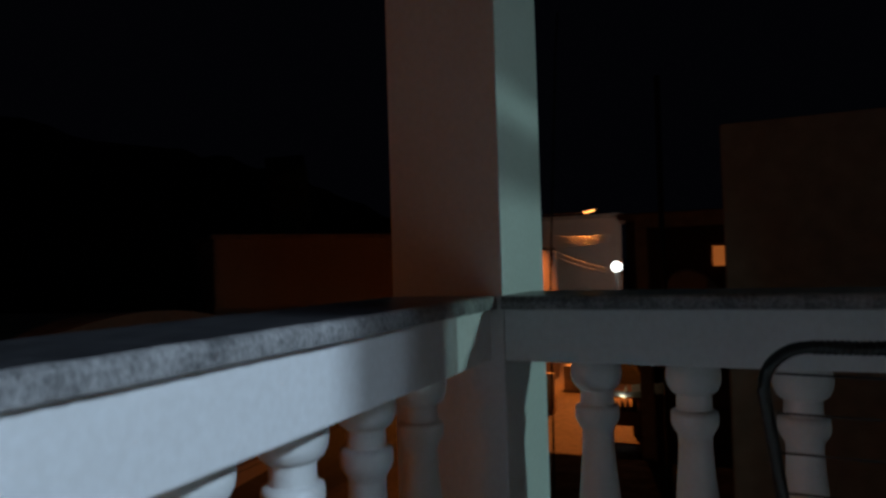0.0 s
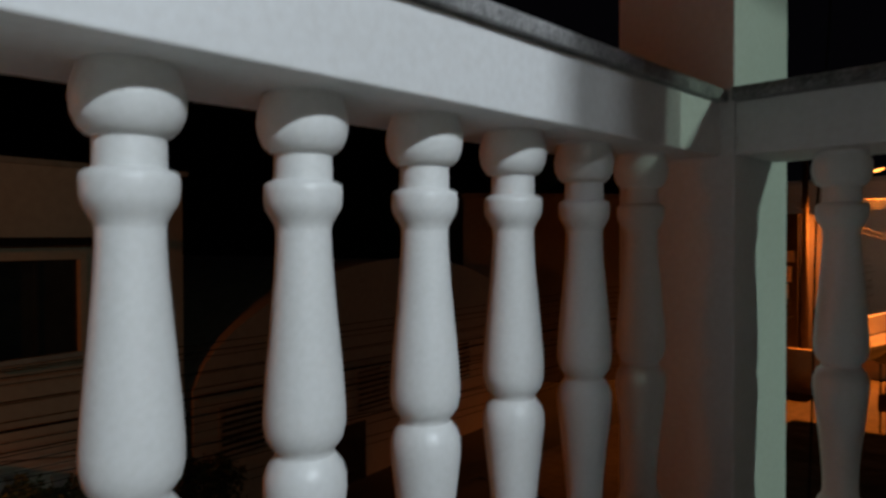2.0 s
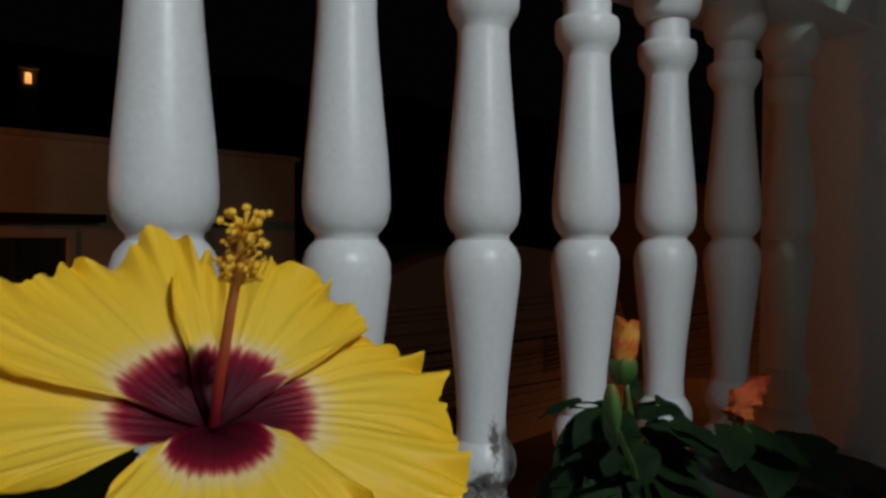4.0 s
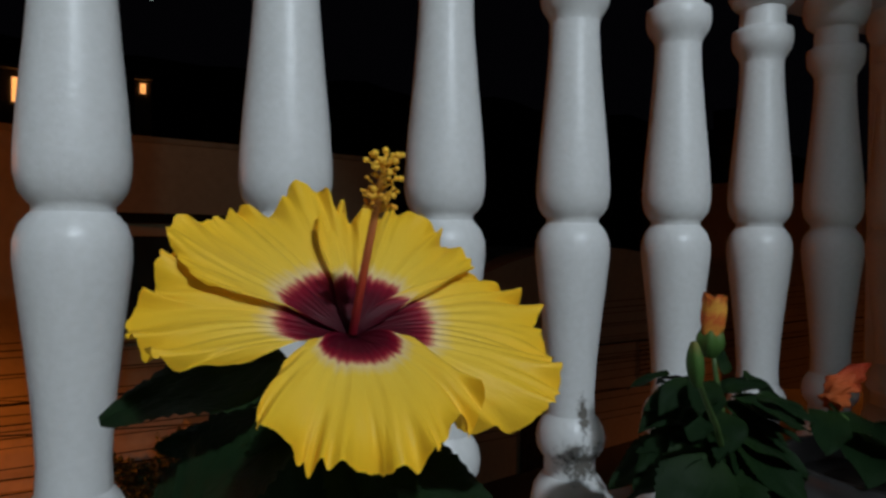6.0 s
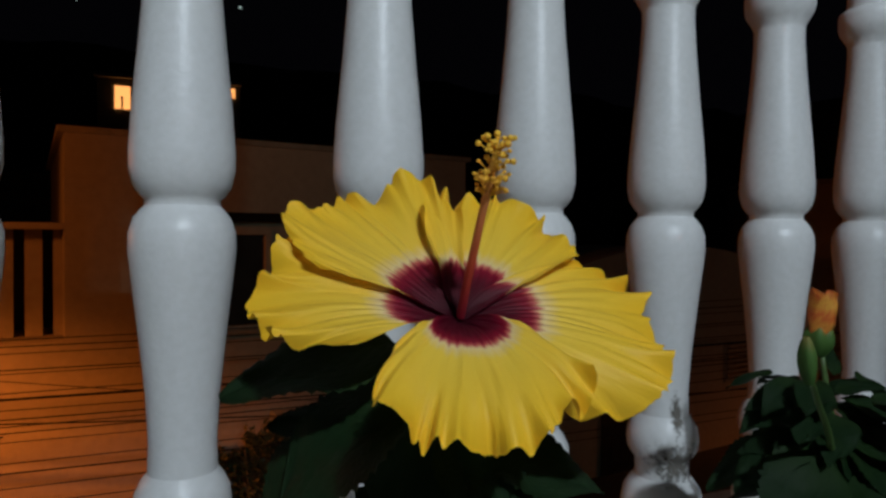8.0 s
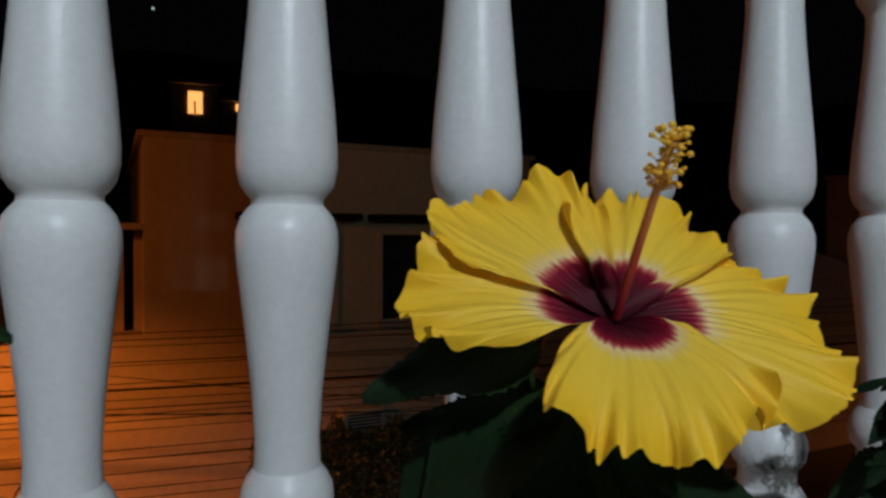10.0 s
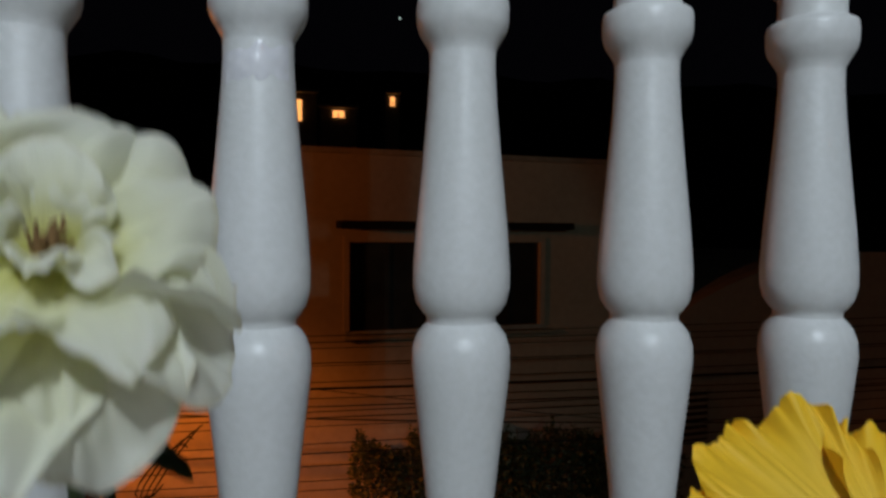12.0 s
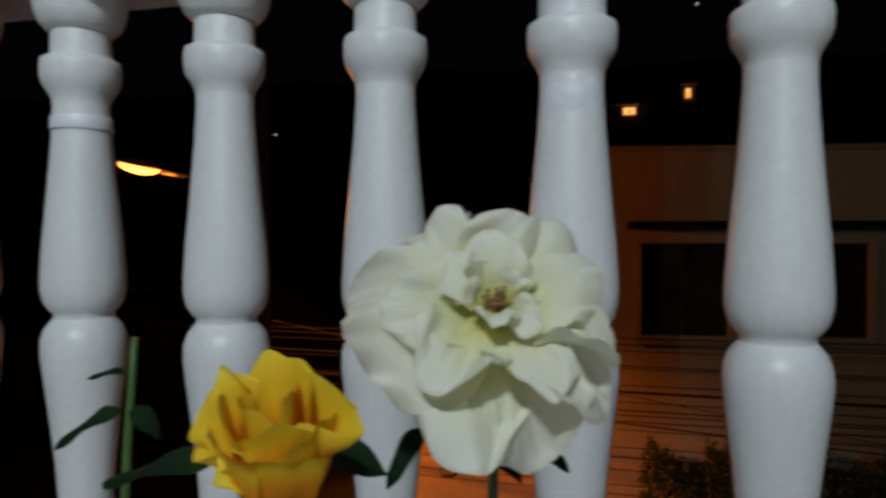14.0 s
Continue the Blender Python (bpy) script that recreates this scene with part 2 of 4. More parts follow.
# ---- terrace: rails, corner pillar, balusters ----
RAIL_Z0, RAIL_Z1, SLAB = 0.902, 0.992, 1.016
GROUND_Z = -4.0
BASE_Z = 0.19
tagged(part("floor", boxed(-4.0, 0.32, -6.0, 0.12, -0.15, 0.0), FLOOR), "plain beige terrace floor", "floor", kind="structure")

tagged(part("wall_lower", boxed(-4.0, 0.30, -6.0, 0.10, GROUND_Z, -0.152), RAILW), "unseen plain white house wall under the terrace", "wall", kind="structure")

rail = thing("main_rail", "white painted beam under a rough grey granite slab", "railing")
part("beam", boxed(-4.0, 0.125, -0.087, 0.10, RAIL_Z0, RAIL_Z1, 0.003), RAILW, rail)


def rough_slab(x0, x1, y0, y1, z0, z1, along):
    """A stone slab whose edges are hewn unevenly."""
    bm = bmesh.new()
    n = int(((x1 - x0) if along == 0 else (y1 - y0)) / 0.012)
    prof = [(0.003, 0.0), (0.0, 0.006), (0.0, 0.6), (0.002, 0.86), (0.007, 1.0), (0.10, 1.0), (0.5, 1.0)]
    rings = []
    for i in range(n + 1):
        q = i / n
        row = []
        for sgn in (0, 1):
            for k, (d, h) in enumerate(prof if sgn == 0 else prof[::-1][1:]):
                j = 0.0016 * nz(i * 0.35, k * 0.8, sgn * 5) + 0.0012 * nz(i * 1.1, k * 1.7, sgn * 9)
                d = d if d < 0.05 else d * (y1 - y0 if along == 0 else x1 - x0)
                z = z0 + (z1 - z0) * h + (0.6 * j if h > 0 else 0)
                off = d + (j if d < 0.05 else 0)
                if along == 0:
                    row.append(bm.verts.new((x0 + (x1 - x0) * q, y0 + off if sgn == 0 else y1 - off, z)))
                else:
                    row.append(bm.verts.new((x0 + off if sgn == 0 else x1 - off, y0 + (y1 - y0) * q, z)))
        rings.append(row)
    for a, b in zip(rings, rings[1:]):
        for k in range(len(a)):
            bm.faces.new((a[k], b[k], b[(k + 1) % len(a)], a[(k + 1) % len(a)]) if along == 1 else (a[k], a[(k + 1) % len(a)], b[(k + 1) % len(a)], b[k]))
    bm.faces.new(rings[0])
    bm.faces.new(rings[-1][::-1])
    bmesh.ops.recalc_face_normals(bm, faces=bm.faces)
    # Upward faces take the darker, smoother granite.
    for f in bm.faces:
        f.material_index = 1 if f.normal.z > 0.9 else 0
    return bm


part("slab", rough_slab(-4.0, 0.122, -0.100, 0.115, RAIL_Z1 + 0.001, SLAB, 0), STONE, rail, "rough grey granite slab").data.materials.append(DARKSTONE)
part("kerb", boxed(-4.0, 0.122, -0.09, 0.10, 0.0, BASE_Z, 0.004), RAILW, rail)
side = thing("side_rail", "white painted side beam under a grey granite slab", "railing")
part("beam", boxed(0.125, 0.30, -1.36, -0.112, RAIL_Z0, RAIL_Z1, 0.003), RAILW, side)
part("slab", rough_slab(0.108, 0.315, -1.36, -0.112, RAIL_Z1 + 0.001, SLAB, 1), STONE, side, "rough grey granite slab").data.materials.append(DARKSTONE)
part("kerb", boxed(0.125, 0.30, -1.36, -0.112, 0.0, BASE_Z, 0.004), RAILW, side)
pillar = part("corner_pillar", boxed(0.124, 0.385, -0.111, 0.108, -0.15, 3.0, 0.004), RAILW)
tagged(pillar, "square white painted pillar at the corner of the railing", "pillar")

PROFILE = [(0.044, 0.19), (0.046, 0.215), (0.0465, 0.235), (0.043, 0.255), (0.034, 0.268), (0.030, 0.270), (0.030, 0.290), (0.034, 0.293), (0.0385, 0.300), (0.040, 0.311), (0.0385, 0.322), (0.034, 0.331),
           (0.0285, 0.338), (0.0275, 0.36), (0.030, 0.40), (0.0355, 0.45), (0.041, 0.495), (0.0432, 0.515), (0.0428, 0.530), (0.039, 0.541), (0.0335, 0.548), (0.0305, 0.551), (0.0305, 0.556), (0.034, 0.559),
           (0.0395, 0.567), (0.0425, 0.580), (0.0425, 0.595), (0.040, 0.63), (0.035, 0.68), (0.0305, 0.73), (0.0288, 0.758), (0.0288, 0.772), (0.0296, 0.7765), (0.0335, 0.783), (0.0384, 0.791), (0.0402, 0.798), (0.0405, 0.810), (0.0394, 0.8155), (0.0350, 0.8182),
           (0.0304, 0.8195), (0.0298, 0.845), (0.0345, 0.8465), (0.0405, 0.852), (0.0452, 0.862), (0.0470, 0.874), (0.0458, 0.885), (0.0425, 0.894), (0.0408, 0.9000), (0.0405, 0.9065)]


def turned(z0, z1):
    """The turned profile between two heights."""
    return lathe([(0.955 * r, z) for r, z in PROFILE if z0 <= z <= z1], 40, None, False)


first = thing("baluster", "white painted turned concrete baluster", "baluster", (0, 0, 0), "balusters of the terrace")
for piece, z0, z1 in (("foot", 0.0, 0.271), ("lower_collar", 0.2699, 0.339), ("lower_vase", 0.3379, 0.5515), ("upper_vase", 0.5509, 0.7725), ("upper_collar", 0.7715, 0.8196), ("neck", 0.8194, 0.8456), ("capital", 0.8449, 0.91)):
    part(piece, turned(z0, z1), WHITE, first)
first.location = (0.003, -0.003, 0)
for x in (-0.163, -0.333, -0.4955, -0.6605, -0.8255, -0.9865, -1.1505, -1.3145, -1.4830, -1.6485, -1.8160, -1.981, -2.146, -2.311, -2.476, -2.641, -2.806, -2.971, -3.136, -3.301, -3.466):
    made = copy_thing(first, pose(x, 0, 0, 0, 0, x * 900))
    if x == -0.6605:
        weathered = made


def grey_skin_material():
    """Grey for mould and streak that thins out towards the rim of its patch and lets the paint show through."""
    m, t, b = principled("grey_mould_and_streak", (0.17, 0.155, 0.13), 0.9)
    co, uv, n = t.nodes.new("ShaderNodeTexCoord"), t.nodes.new("ShaderNodeUVMap"), t.nodes.new("ShaderNodeTexNoise")
    n.inputs["Scale"].default_value, n.inputs["Detail"].default_value, n.inputs["Roughness"].default_value = 150, 6, 0.7
    t.links.new(co.outputs["Object"], n.inputs["Vector"])
    far_off = t.nodes.new("ShaderNodeVectorMath")
    far_off.operation = "DISTANCE"
    far_off.inputs[1].default_value = (0.5, 0.5, 0)
    t.links.new(uv.outputs[0], far_off.inputs[0])
    less = t.nodes.new("ShaderNodeMath")
    less.operation = "MULTIPLY_ADD"
    less.inputs[1].default_value = -0.75
    t.links.new(far_off.outputs["Value"], less.inputs[0])
    t.links.new(n.outputs["Fac"], less.inputs[2])
    amount = t.nodes.new("ShaderNodeMapRange")
    amount.inputs["From Min"].default_value, amount.inputs["From Max"].default_value, amount.inputs["To Max"].default_value = 0.20, 0.40, 0.8
    t.links.new(less.outputs[0], amount.inputs["Value"])
    clear, mix = t.nodes.new("ShaderNodeBsdfTransparent"), t.nodes.new("ShaderNodeMixShader")
    t.links.new(amount.outputs[0], mix.inputs[0])
    t.links.new(clear.outputs[0], mix.inputs[1])
    t.links.new(b.outputs[0], mix.inputs[2])
    t.links.new(mix.outputs[0], t.nodes["Material Output"].inputs["Surface"])
    return m


def profile_radius(z):
    for (r0, z0), (r1, z1) in zip(PROFILE, PROFILE[1:]):
        if z0 <= z <= z1:
            return 0.955 * (r0 + (r1 - r0) * (z - z0) / max(1e-6, z1 - z0))
    return 0.04


def grey_skin_mesh(middle, spread, z0, z1):
    """A skin that follows the turned shape of a baluster."""
    bm = bmesh.new()
    uv = bm.loops.layers.uv.verify()
    turn = middle - math.degrees(weathered.rotation_euler.z)
    def at(i, k):
        z, a = z0 + (z1 - z0) * i / 14, radians(turn + spread * (k / 7 - 1))
        r = profile_radius(z) + 0.0006
        return bm.verts.new((r * math.cos(a), r * math.sin(a), z))
    g = [[at(i, k) for k in range(15)] for i in range(15)]
    for i in range(14):
        for k in range(14):
            f = bm.faces.new((g[i][k], g[i][k + 1], g[i + 1][k + 1], g[i + 1][k]))
            f.smooth = True
            for lp, (p, q) in zip(f.loops, ((i, k), (i, k + 1), (i + 1, k + 1), (i + 1, k))):
                lp[uv].uv = (q / 14, p / 14)
    return bm


MOULDSTREAK = grey_skin_material()
# Mould on the lower collar, then a narrow grey streak above it.
for middle, spread, z0, z1 in ((-98, 75, 0.262, 0.318), (-101, 20, 0.314, 0.372)):
    part("mould_and_streak", grey_skin_mesh(middle, spread, z0, z1), MOULDSTREAK, weathered, "patchy grey mould with a narrow streak above")
for k in range(7):
    copy_thing(first, Matrix.Translation((0.212, -0.25 - 0.162 * k, 0)))

# unseen house behind the camera; its wall corners set the shadow edges on rails
tagged(part("wall_house_blocker", boxed(-0.75, 0.20, -4.4, -1.36, 0.0, 3.0), RAILW), "unseen plain white house wall", "wall", kind="structure")
# Unseen slats, added to throw the light bands onto the pillar.
shutter = thing("band_blocker", "unseen slats added to cut the neighbour lamp into bands", "shutter", (0.70, -4.0, 0))
part("slat", boxed(-0.08, 0.085, -0.005, 0.005, 1.638, 1.666), FRAME, shutter)
part("slat", boxed(-0.08, 0.085, -0.005, 0.005, 1.677, 2.10), FRAME, shutter)
part("slat_post", boxed(-0.12, -0.082, -0.02, 0.02, GROUND_Z, 2.10), FRAME, shutter)
tagged(part("wall_back", boxed(-4.0, -0.752, -4.4, -4.2, 0.0, 3.0), RAILW), "unseen plain white house wall", "wall", kind="structure")
# Ceiling out of view, kept grey to hold down bounced light.
tagged(part("ceiling", boxed(-4.0, 0.44, -4.4, 0.12, 3.0, 3.15), FRAME), "unseen grey terrace ceiling", "ceiling", kind="structure")


# ---- street ----
GROUND = -4.0
EYE = Vector((-1.05, -0.55, 0.95))


def polar(az, el, d):
    """A place by its bearing from the terrace: degrees left of +x, degrees above the horizon, metres."""
    return EYE + Vector((d * math.cos(radians(az)), d * math.sin(radians(az)), d * math.tan(radians(el))))


tagged(part("ground", boxed(-600, 600, -600, 600, GROUND - 0.3, GROUND), ASPHALT), "dark asphalt ground", "ground", kind="structure")
tagged(part("road", boxed(9, 80, 2.2, 8.4, GROUND + 0.004, GROUND + 0.02), ROAD), "worn grey concrete road under orange light", "road", kind="structure")

# house across the street
house = thing("house", "plastered two-storey house lit orange by a street lamp", "house", (0.4, 9.0, GROUND))
house.rotation_euler = (0, 0, radians(8.5))
Z = -GROUND


def hpart(name, u0, u1, v0, v1, z0, z1, material, parent=None, bevel=0.0, label=""):
    return part(name, boxed(u0, u1, v0, v1, z0 + Z, z1 + Z, bevel), material, parent or house, label)


bmw = bmesh.new()
for u0, u1, z0, z1 in ((-2.62, -1.33, -0.78, 1.72), (-0.2, 0.56, -0.78, 1.72), (1.56, 3.1, -0.78, 1.72), (-1.33, -0.2, 0.51, 1.72), (0.56, 1.56, 0.51, 1.72)):
    box(bmw, u0, u1, 0, 0.2, z0 + Z, z1 + Z)
bmesh.ops.remove_doubles(bmw, verts=bmw.verts, dist=0.0005)
part("wall", bmw, PLASTER, house)
hpart("lower_wall", -4.43, 3.1, -0.004, 0.2, GROUND, -0.782, PLASTER, None, 0.01)
hpart("wall_end", 2.9, 3.1, 0.202, 6.0, GROUND, 1.72, PLASTER)
hpart("wall_left", -2.62, -2.45, 0.202, 6.0, -0.78, 1.72, PLASTER)
hpart("roof", -2.7, 3.18, -0.05, 6.0, 1.722, 1.80, DARKWALL, None, 0.01)
for u0, u1 in ((-1.33, -0.2), (0.56, 1.56)):
    win = hpart("window", u0 - 0.06, u1 + 0.06, -0.018, 0.05, -0.78, -0.72, FRAME, None, 0.004)
    hpart("frame_side", u0, u0 + 0.05, 0.06, 0.12, -0.72, 0.51, PANE, win)
    hpart("frame_side", u1 - 0.05, u1, 0.06, 0.12, -0.72, 0.51, PANE, win)
    hpart("frame_middle", (u0 + u1) / 2 - 0.025, (u0 + u1) / 2 + 0.025, 0.06, 0.12, -0.72, 0.51, PANE, win)
    hpart("pane", u0 + 0.05, (u0 + u1) / 2 - 0.025, 0.085, 0.10, -0.72, 0.51, PANE, win)
    hpart("pane", (u0 + u1) / 2 + 0.025, u1 - 0.05, 0.085, 0.10, -0.72, 0.51, PANE, win)
    for side_u in (u0 - 0.085, u1 + 0.005):
        hpart("surround", side_u, side_u + 0.08, -0.03, -0.002, -0.72, 0.51, PLASTER, win)
    hpart("surround", u0 - 0.085, u1 + 0.085, -0.03, -0.002, 0.512, 0.59, PLASTER, win)
    hpart("window_sill", u0 - 0.10, u1 + 0.18, -0.10, -0.018, -0.83, -0.782, DARKWALL, None, 0.01)
hpart("awning", -1.52, 0.12, -0.42, 0.0, 0.70, 0.80, BLACK, None, 0.015, "dark canopy slab over a window")
hpart("awning", 0.33, 1.92, -0.42, 0.0, 0.70, 0.80, BLACK, None, 0.015, "dark canopy slab over a window")
porch = hpart("porch", -4.43, -2.62, 0.0, 1.6, 0.56, 0.64, PLASTER, None, 0.01, "open side porch with plaster posts")
hpart("corner_post", -4.43, -4.17, 0.0, 0.22, -0.78, 0.56, PLASTER, porch)
for k in range(5):
    hpart("slat", -3.96 + 0.31 * k, -3.77 + 0.31 * k, 0.62, 0.72, -0.78, 0.56, PLASTER, porch)
# Back wall coloured dark for the shade inside the porch.
hpart("back_wall", -4.43, -2.62, 1.4, 1.6, -0.78, 0.56, DARKPLAIN, porch)
hpart("floor_slab", -4.43, -2.62, 0.2, 1.6, -0.88, -0.782, DARKWALL, porch)
cooler = hpart("air_conditioner", -0.14, 0.47, -0.36, -0.03, -2.42, -1.92, FRAME, None, 0.02, "grey boxy air conditioner with a grille")
for k in range(9):
    hpart("grille_bar", -0.08, 0.41, -0.372, -0.361, -2.36 + 0.045 * k, -2.335 + 0.045 * k, PANE, cooler)

# barrel-roofed hall beside it
hall = thing("hall", "dim plastered hall with a round barrel roof and louvred windows", "building", (0.4, 9.0, GROUND))
hall.rotation_euler = (0, 0, radians(8.5))
CU, RISE, HALF, SPRING = 8.35, 1.95, 5.1, -1.6


def arch(u, drop=0.0):
    return SPRING + RISE * math.sqrt(max(0.0, 1 - ((u - CU) / (HALF + 0.001)) ** 2)) ** 1.25 - drop + Z


bmh = bmesh.new()
us = [CU - HALF + 2 * HALF * k / 48 for k in range(49)]
fa = [bmh.verts.new((u, 0.0, arch(u))) for u in us]
fb = [bmh.verts.new((u, 0.0, 0.0)) for u in us]
ba = [bmh.verts.new((u, 0.25, arch(u))) for u in us]
bb = [bmh.verts.new((u, 0.25, 0.0)) for u in us]
for k in range(48):
    bmh.faces.new((fb[k], fb[k + 1], fa[k + 1], fa[k]))
    bmh.faces.new((fa[k], fa[k + 1], ba[k + 1], ba[k]))
    bmh.faces.new((bb[k + 1], bb[k], ba[k], ba[k + 1]))
bmh.faces.new((fb[0], fa[0], ba[0], bb[0]))
bmh.faces.new((fb[-1], bb[-1], ba[-1], fa[-1]))
part("front_wall", bmh, PLASTER, hall)
bmr = bmesh.new()
ra = [bmr.verts.new((u, 0.252, arch(u, 0.03))) for u in us]
rb = [bmr.verts.new((u, 14.0, arch(u, 0.03))) for u in us]
for k in range(48):
    bmr.faces.new((ra[k], ra[k + 1], rb[k + 1], rb[k])).smooth = True
part("roof", bmr, DARKWALL, hall)
for u0, z1 in ((3.75, -1.95), (6.9, -1.85), (9.9, -1.75)):
    w = part("window", boxed(u0 - 0.05, u0 + 0.95, -0.03, 0.0, z1 - 0.85 + Z, z1 + 0.05 + Z, 0.01), DARKWALL, hall)
    part("opening", boxed(u0, u0 + 0.9, -0.036, -0.031, z1 - 0.8 + Z, z1 + Z), PANE, w)
    for k in range(7):
        part("louvre", boxed(u0, u0 + 0.9, -0.06, -0.037, z1 - 0.76 + 0.11 * k + Z, z1 - 0.71 + 0.11 * k + Z), DARKWALL, w)
part("door", boxed(6.2, 7.1, -0.04, -0.002, 0.0, 1.15), PANE, hall, "dark doorway")
part("band", boxed(3.3, 13.3, -0.05, -0.001, SPRING - 0.12 + Z, SPRING - 0.04 + Z, 0.01), DARKWALL, hall)

# street lamps and poles


def street_lamp(pole_at, head, label, length=0.55, height=None):
    lampost = thing("street_lamp", label, "street lamp", (pole_at[0], pole_at[1], GROUND), "street lamps")
    o = lampost.location
    top = Vector((pole_at[0], pole_at[1], head[2] + (height or 0.4)))
    part("pole", tube([Vector((0, 0, 0)), top - o], 0.13, 14, taper=0.75), WOODPOLE, lampost)
    h = Vector(head)
    d = (Vector((h.x, h.y, 0)) - Vector((top.x, top.y, 0))).normalized()
    part("arm", tube([Vector((top.x, top.y, h.z - 0.12)) - o, h - o - d * length * 0.9 - Vector((0, 0, 0.07)), h - o - d * length / 2 - Vector((0, 0, 0.03))], 0.03, 8), METAL, lampost)
    bmc = bmesh.new()
    bmesh.ops.create_uvsphere(bmc, u_segments=20, v_segments=10, radius=1, matrix=Matrix.Diagonal((length / 2, 0.16, 0.09, 1)))
    bmesh.ops.delete(bmc, geom=[v for v in bmc.verts if v.co.z < -0.02], context="VERTS")
    cap = part("housing", bmc, FRAME, lampost)
    cap.matrix_local = axes(h - o + Vector((0, 0, 0.04)), d + Vector((0, 0, 0.2)), (0, 0, 1))
    bml = bmesh.new()
    bmesh.ops.create_uvsphere(bml, u_segments=20, v_segments=10, radius=1, matrix=Matrix.Diagonal((length / 2.3, 0.13, 0.075, 1)))
    bmesh.ops.delete(bml, geom=[v for v in bml.verts if v.co.z > 0.03], context="VERTS")
    lens = part("lens", bml, LAMPGLASS, lampost, "glowing orange lamp lens")
    lens.matrix_local = axes(h - o + Vector((0, 0, 0.03)), d + Vector((0, 0, 0.2)), (0, 0, 1))
    lens.visible_shadow = False
    return lampost


street_lamp((-4.63, 5.36), (-6.02, 5.40, 1.30), "orange sodium street lamp on a weathered wooden pole", 0.56, 1.2)
street_lamp((24.9, 7.15), (26.4, 5.3, 3.1), "distant orange sodium street lamp over the road", 0.62)

# overhead cables
rngc = random.Random(11)
for k, (z, r) in enumerate(((-0.55, 0.006), (-0.63, 0.007), (-0.70, 0.005), (-0.86, 0.007), (-0.92, 0.005), (-1.12, 0.006), (-1.19, 0.016), (-1.30, 0.006), (-1.38, 0.008), (-1.44, 0.006), (-1.53, 0.007), (-1.62, 0.005), (-1.86, 0.006), (-1.93, 0.009), (-2.05, 0.006), (-2.30, 0.006), (-2.42, 0.005))):
    sag, y = 0.10 + 0.16 * rngc.random(), 7.35 + 0.25 * rngc.random()
    tilt = 0.012 * (rngc.random() - 0.5)
    pts = [(x, y, z + tilt * x + sag * (((x + 2.0) / 14.0) ** 2 if abs(x + 2) < 14 else (abs(abs(x + 2) - 28) / 14.0) ** 2) - 0.02) for x in [-30 + 1.5 * j for j in range(46)]]
    tagged(part("overhead_cable", tube(pts, r, 6), BLACK), "thin black overhead cable along the street", "cable", "overhead cables")
for (a, b, r) in (((-9.0, 6.6, 0.35), (3.0, 7.3, -1.75), 0.005), ((-4.63, 5.40, -0.75), (9.0, 7.4, -1.9), 0.007), ((-4.63, 5.45, 0.3), (-22.0, 20.0, 0.8), 0.008), ((-4.63, 5.45, 0.0), (-22.0, 20.0, -0.3), 0.008), ((-4.63, 5.45, -0.2), (-22.0, 20.0, -0.9), 0.008)):
    a, b = Vector(a), Vector(b)
    tagged(part("overhead_cable", tube([a.lerp(b, t / 16) - Vector((0, 0, 0.5 * (t / 16) * (1 - t / 16))) for t in range(17)], r, 6), BLACK), "thin black cable slung across the street", "cable", "overhead cables")
for k in range(7):
    a, b = (polar(17.6, 2.9 - 0.26 * k, 23), polar(10.4, 2.4 - 0.13 * k, 30)) if k < 5 else (polar(17.6, 2.6 - 0.5 * (k - 5), 23), polar(10.7, -0.4 - 0.3 * (k - 5), 30))
    tagged(part("overhead_cable", tube([a.lerp(b, t / 12) - Vector((0, 0, 0.5 * (t / 12) * (1 - t / 12))) for t in range(13)], 0.009, 6), FRAME), "grey overhead cable at the far end of the street", "cable", "overhead cables")
coil = bmesh.new()
for k in range(4):
    c = Vector((-3.05, 7.4, -2.05)) + Vector((0.05 * k, 0, 0.03 * k))
    tube([c + Vector((0.28 * math.cos(a * 0.52), 0.02 * k, 0.16 * math.sin(a * 0.52 + 0.4 * k) + 0.25 * math.cos(a * 0.52))) for a in range(9)], 0.009, 6, coil)
tagged(part("cable_coil", coil, BLACK), "loose tangle of black cable ends", "cable")


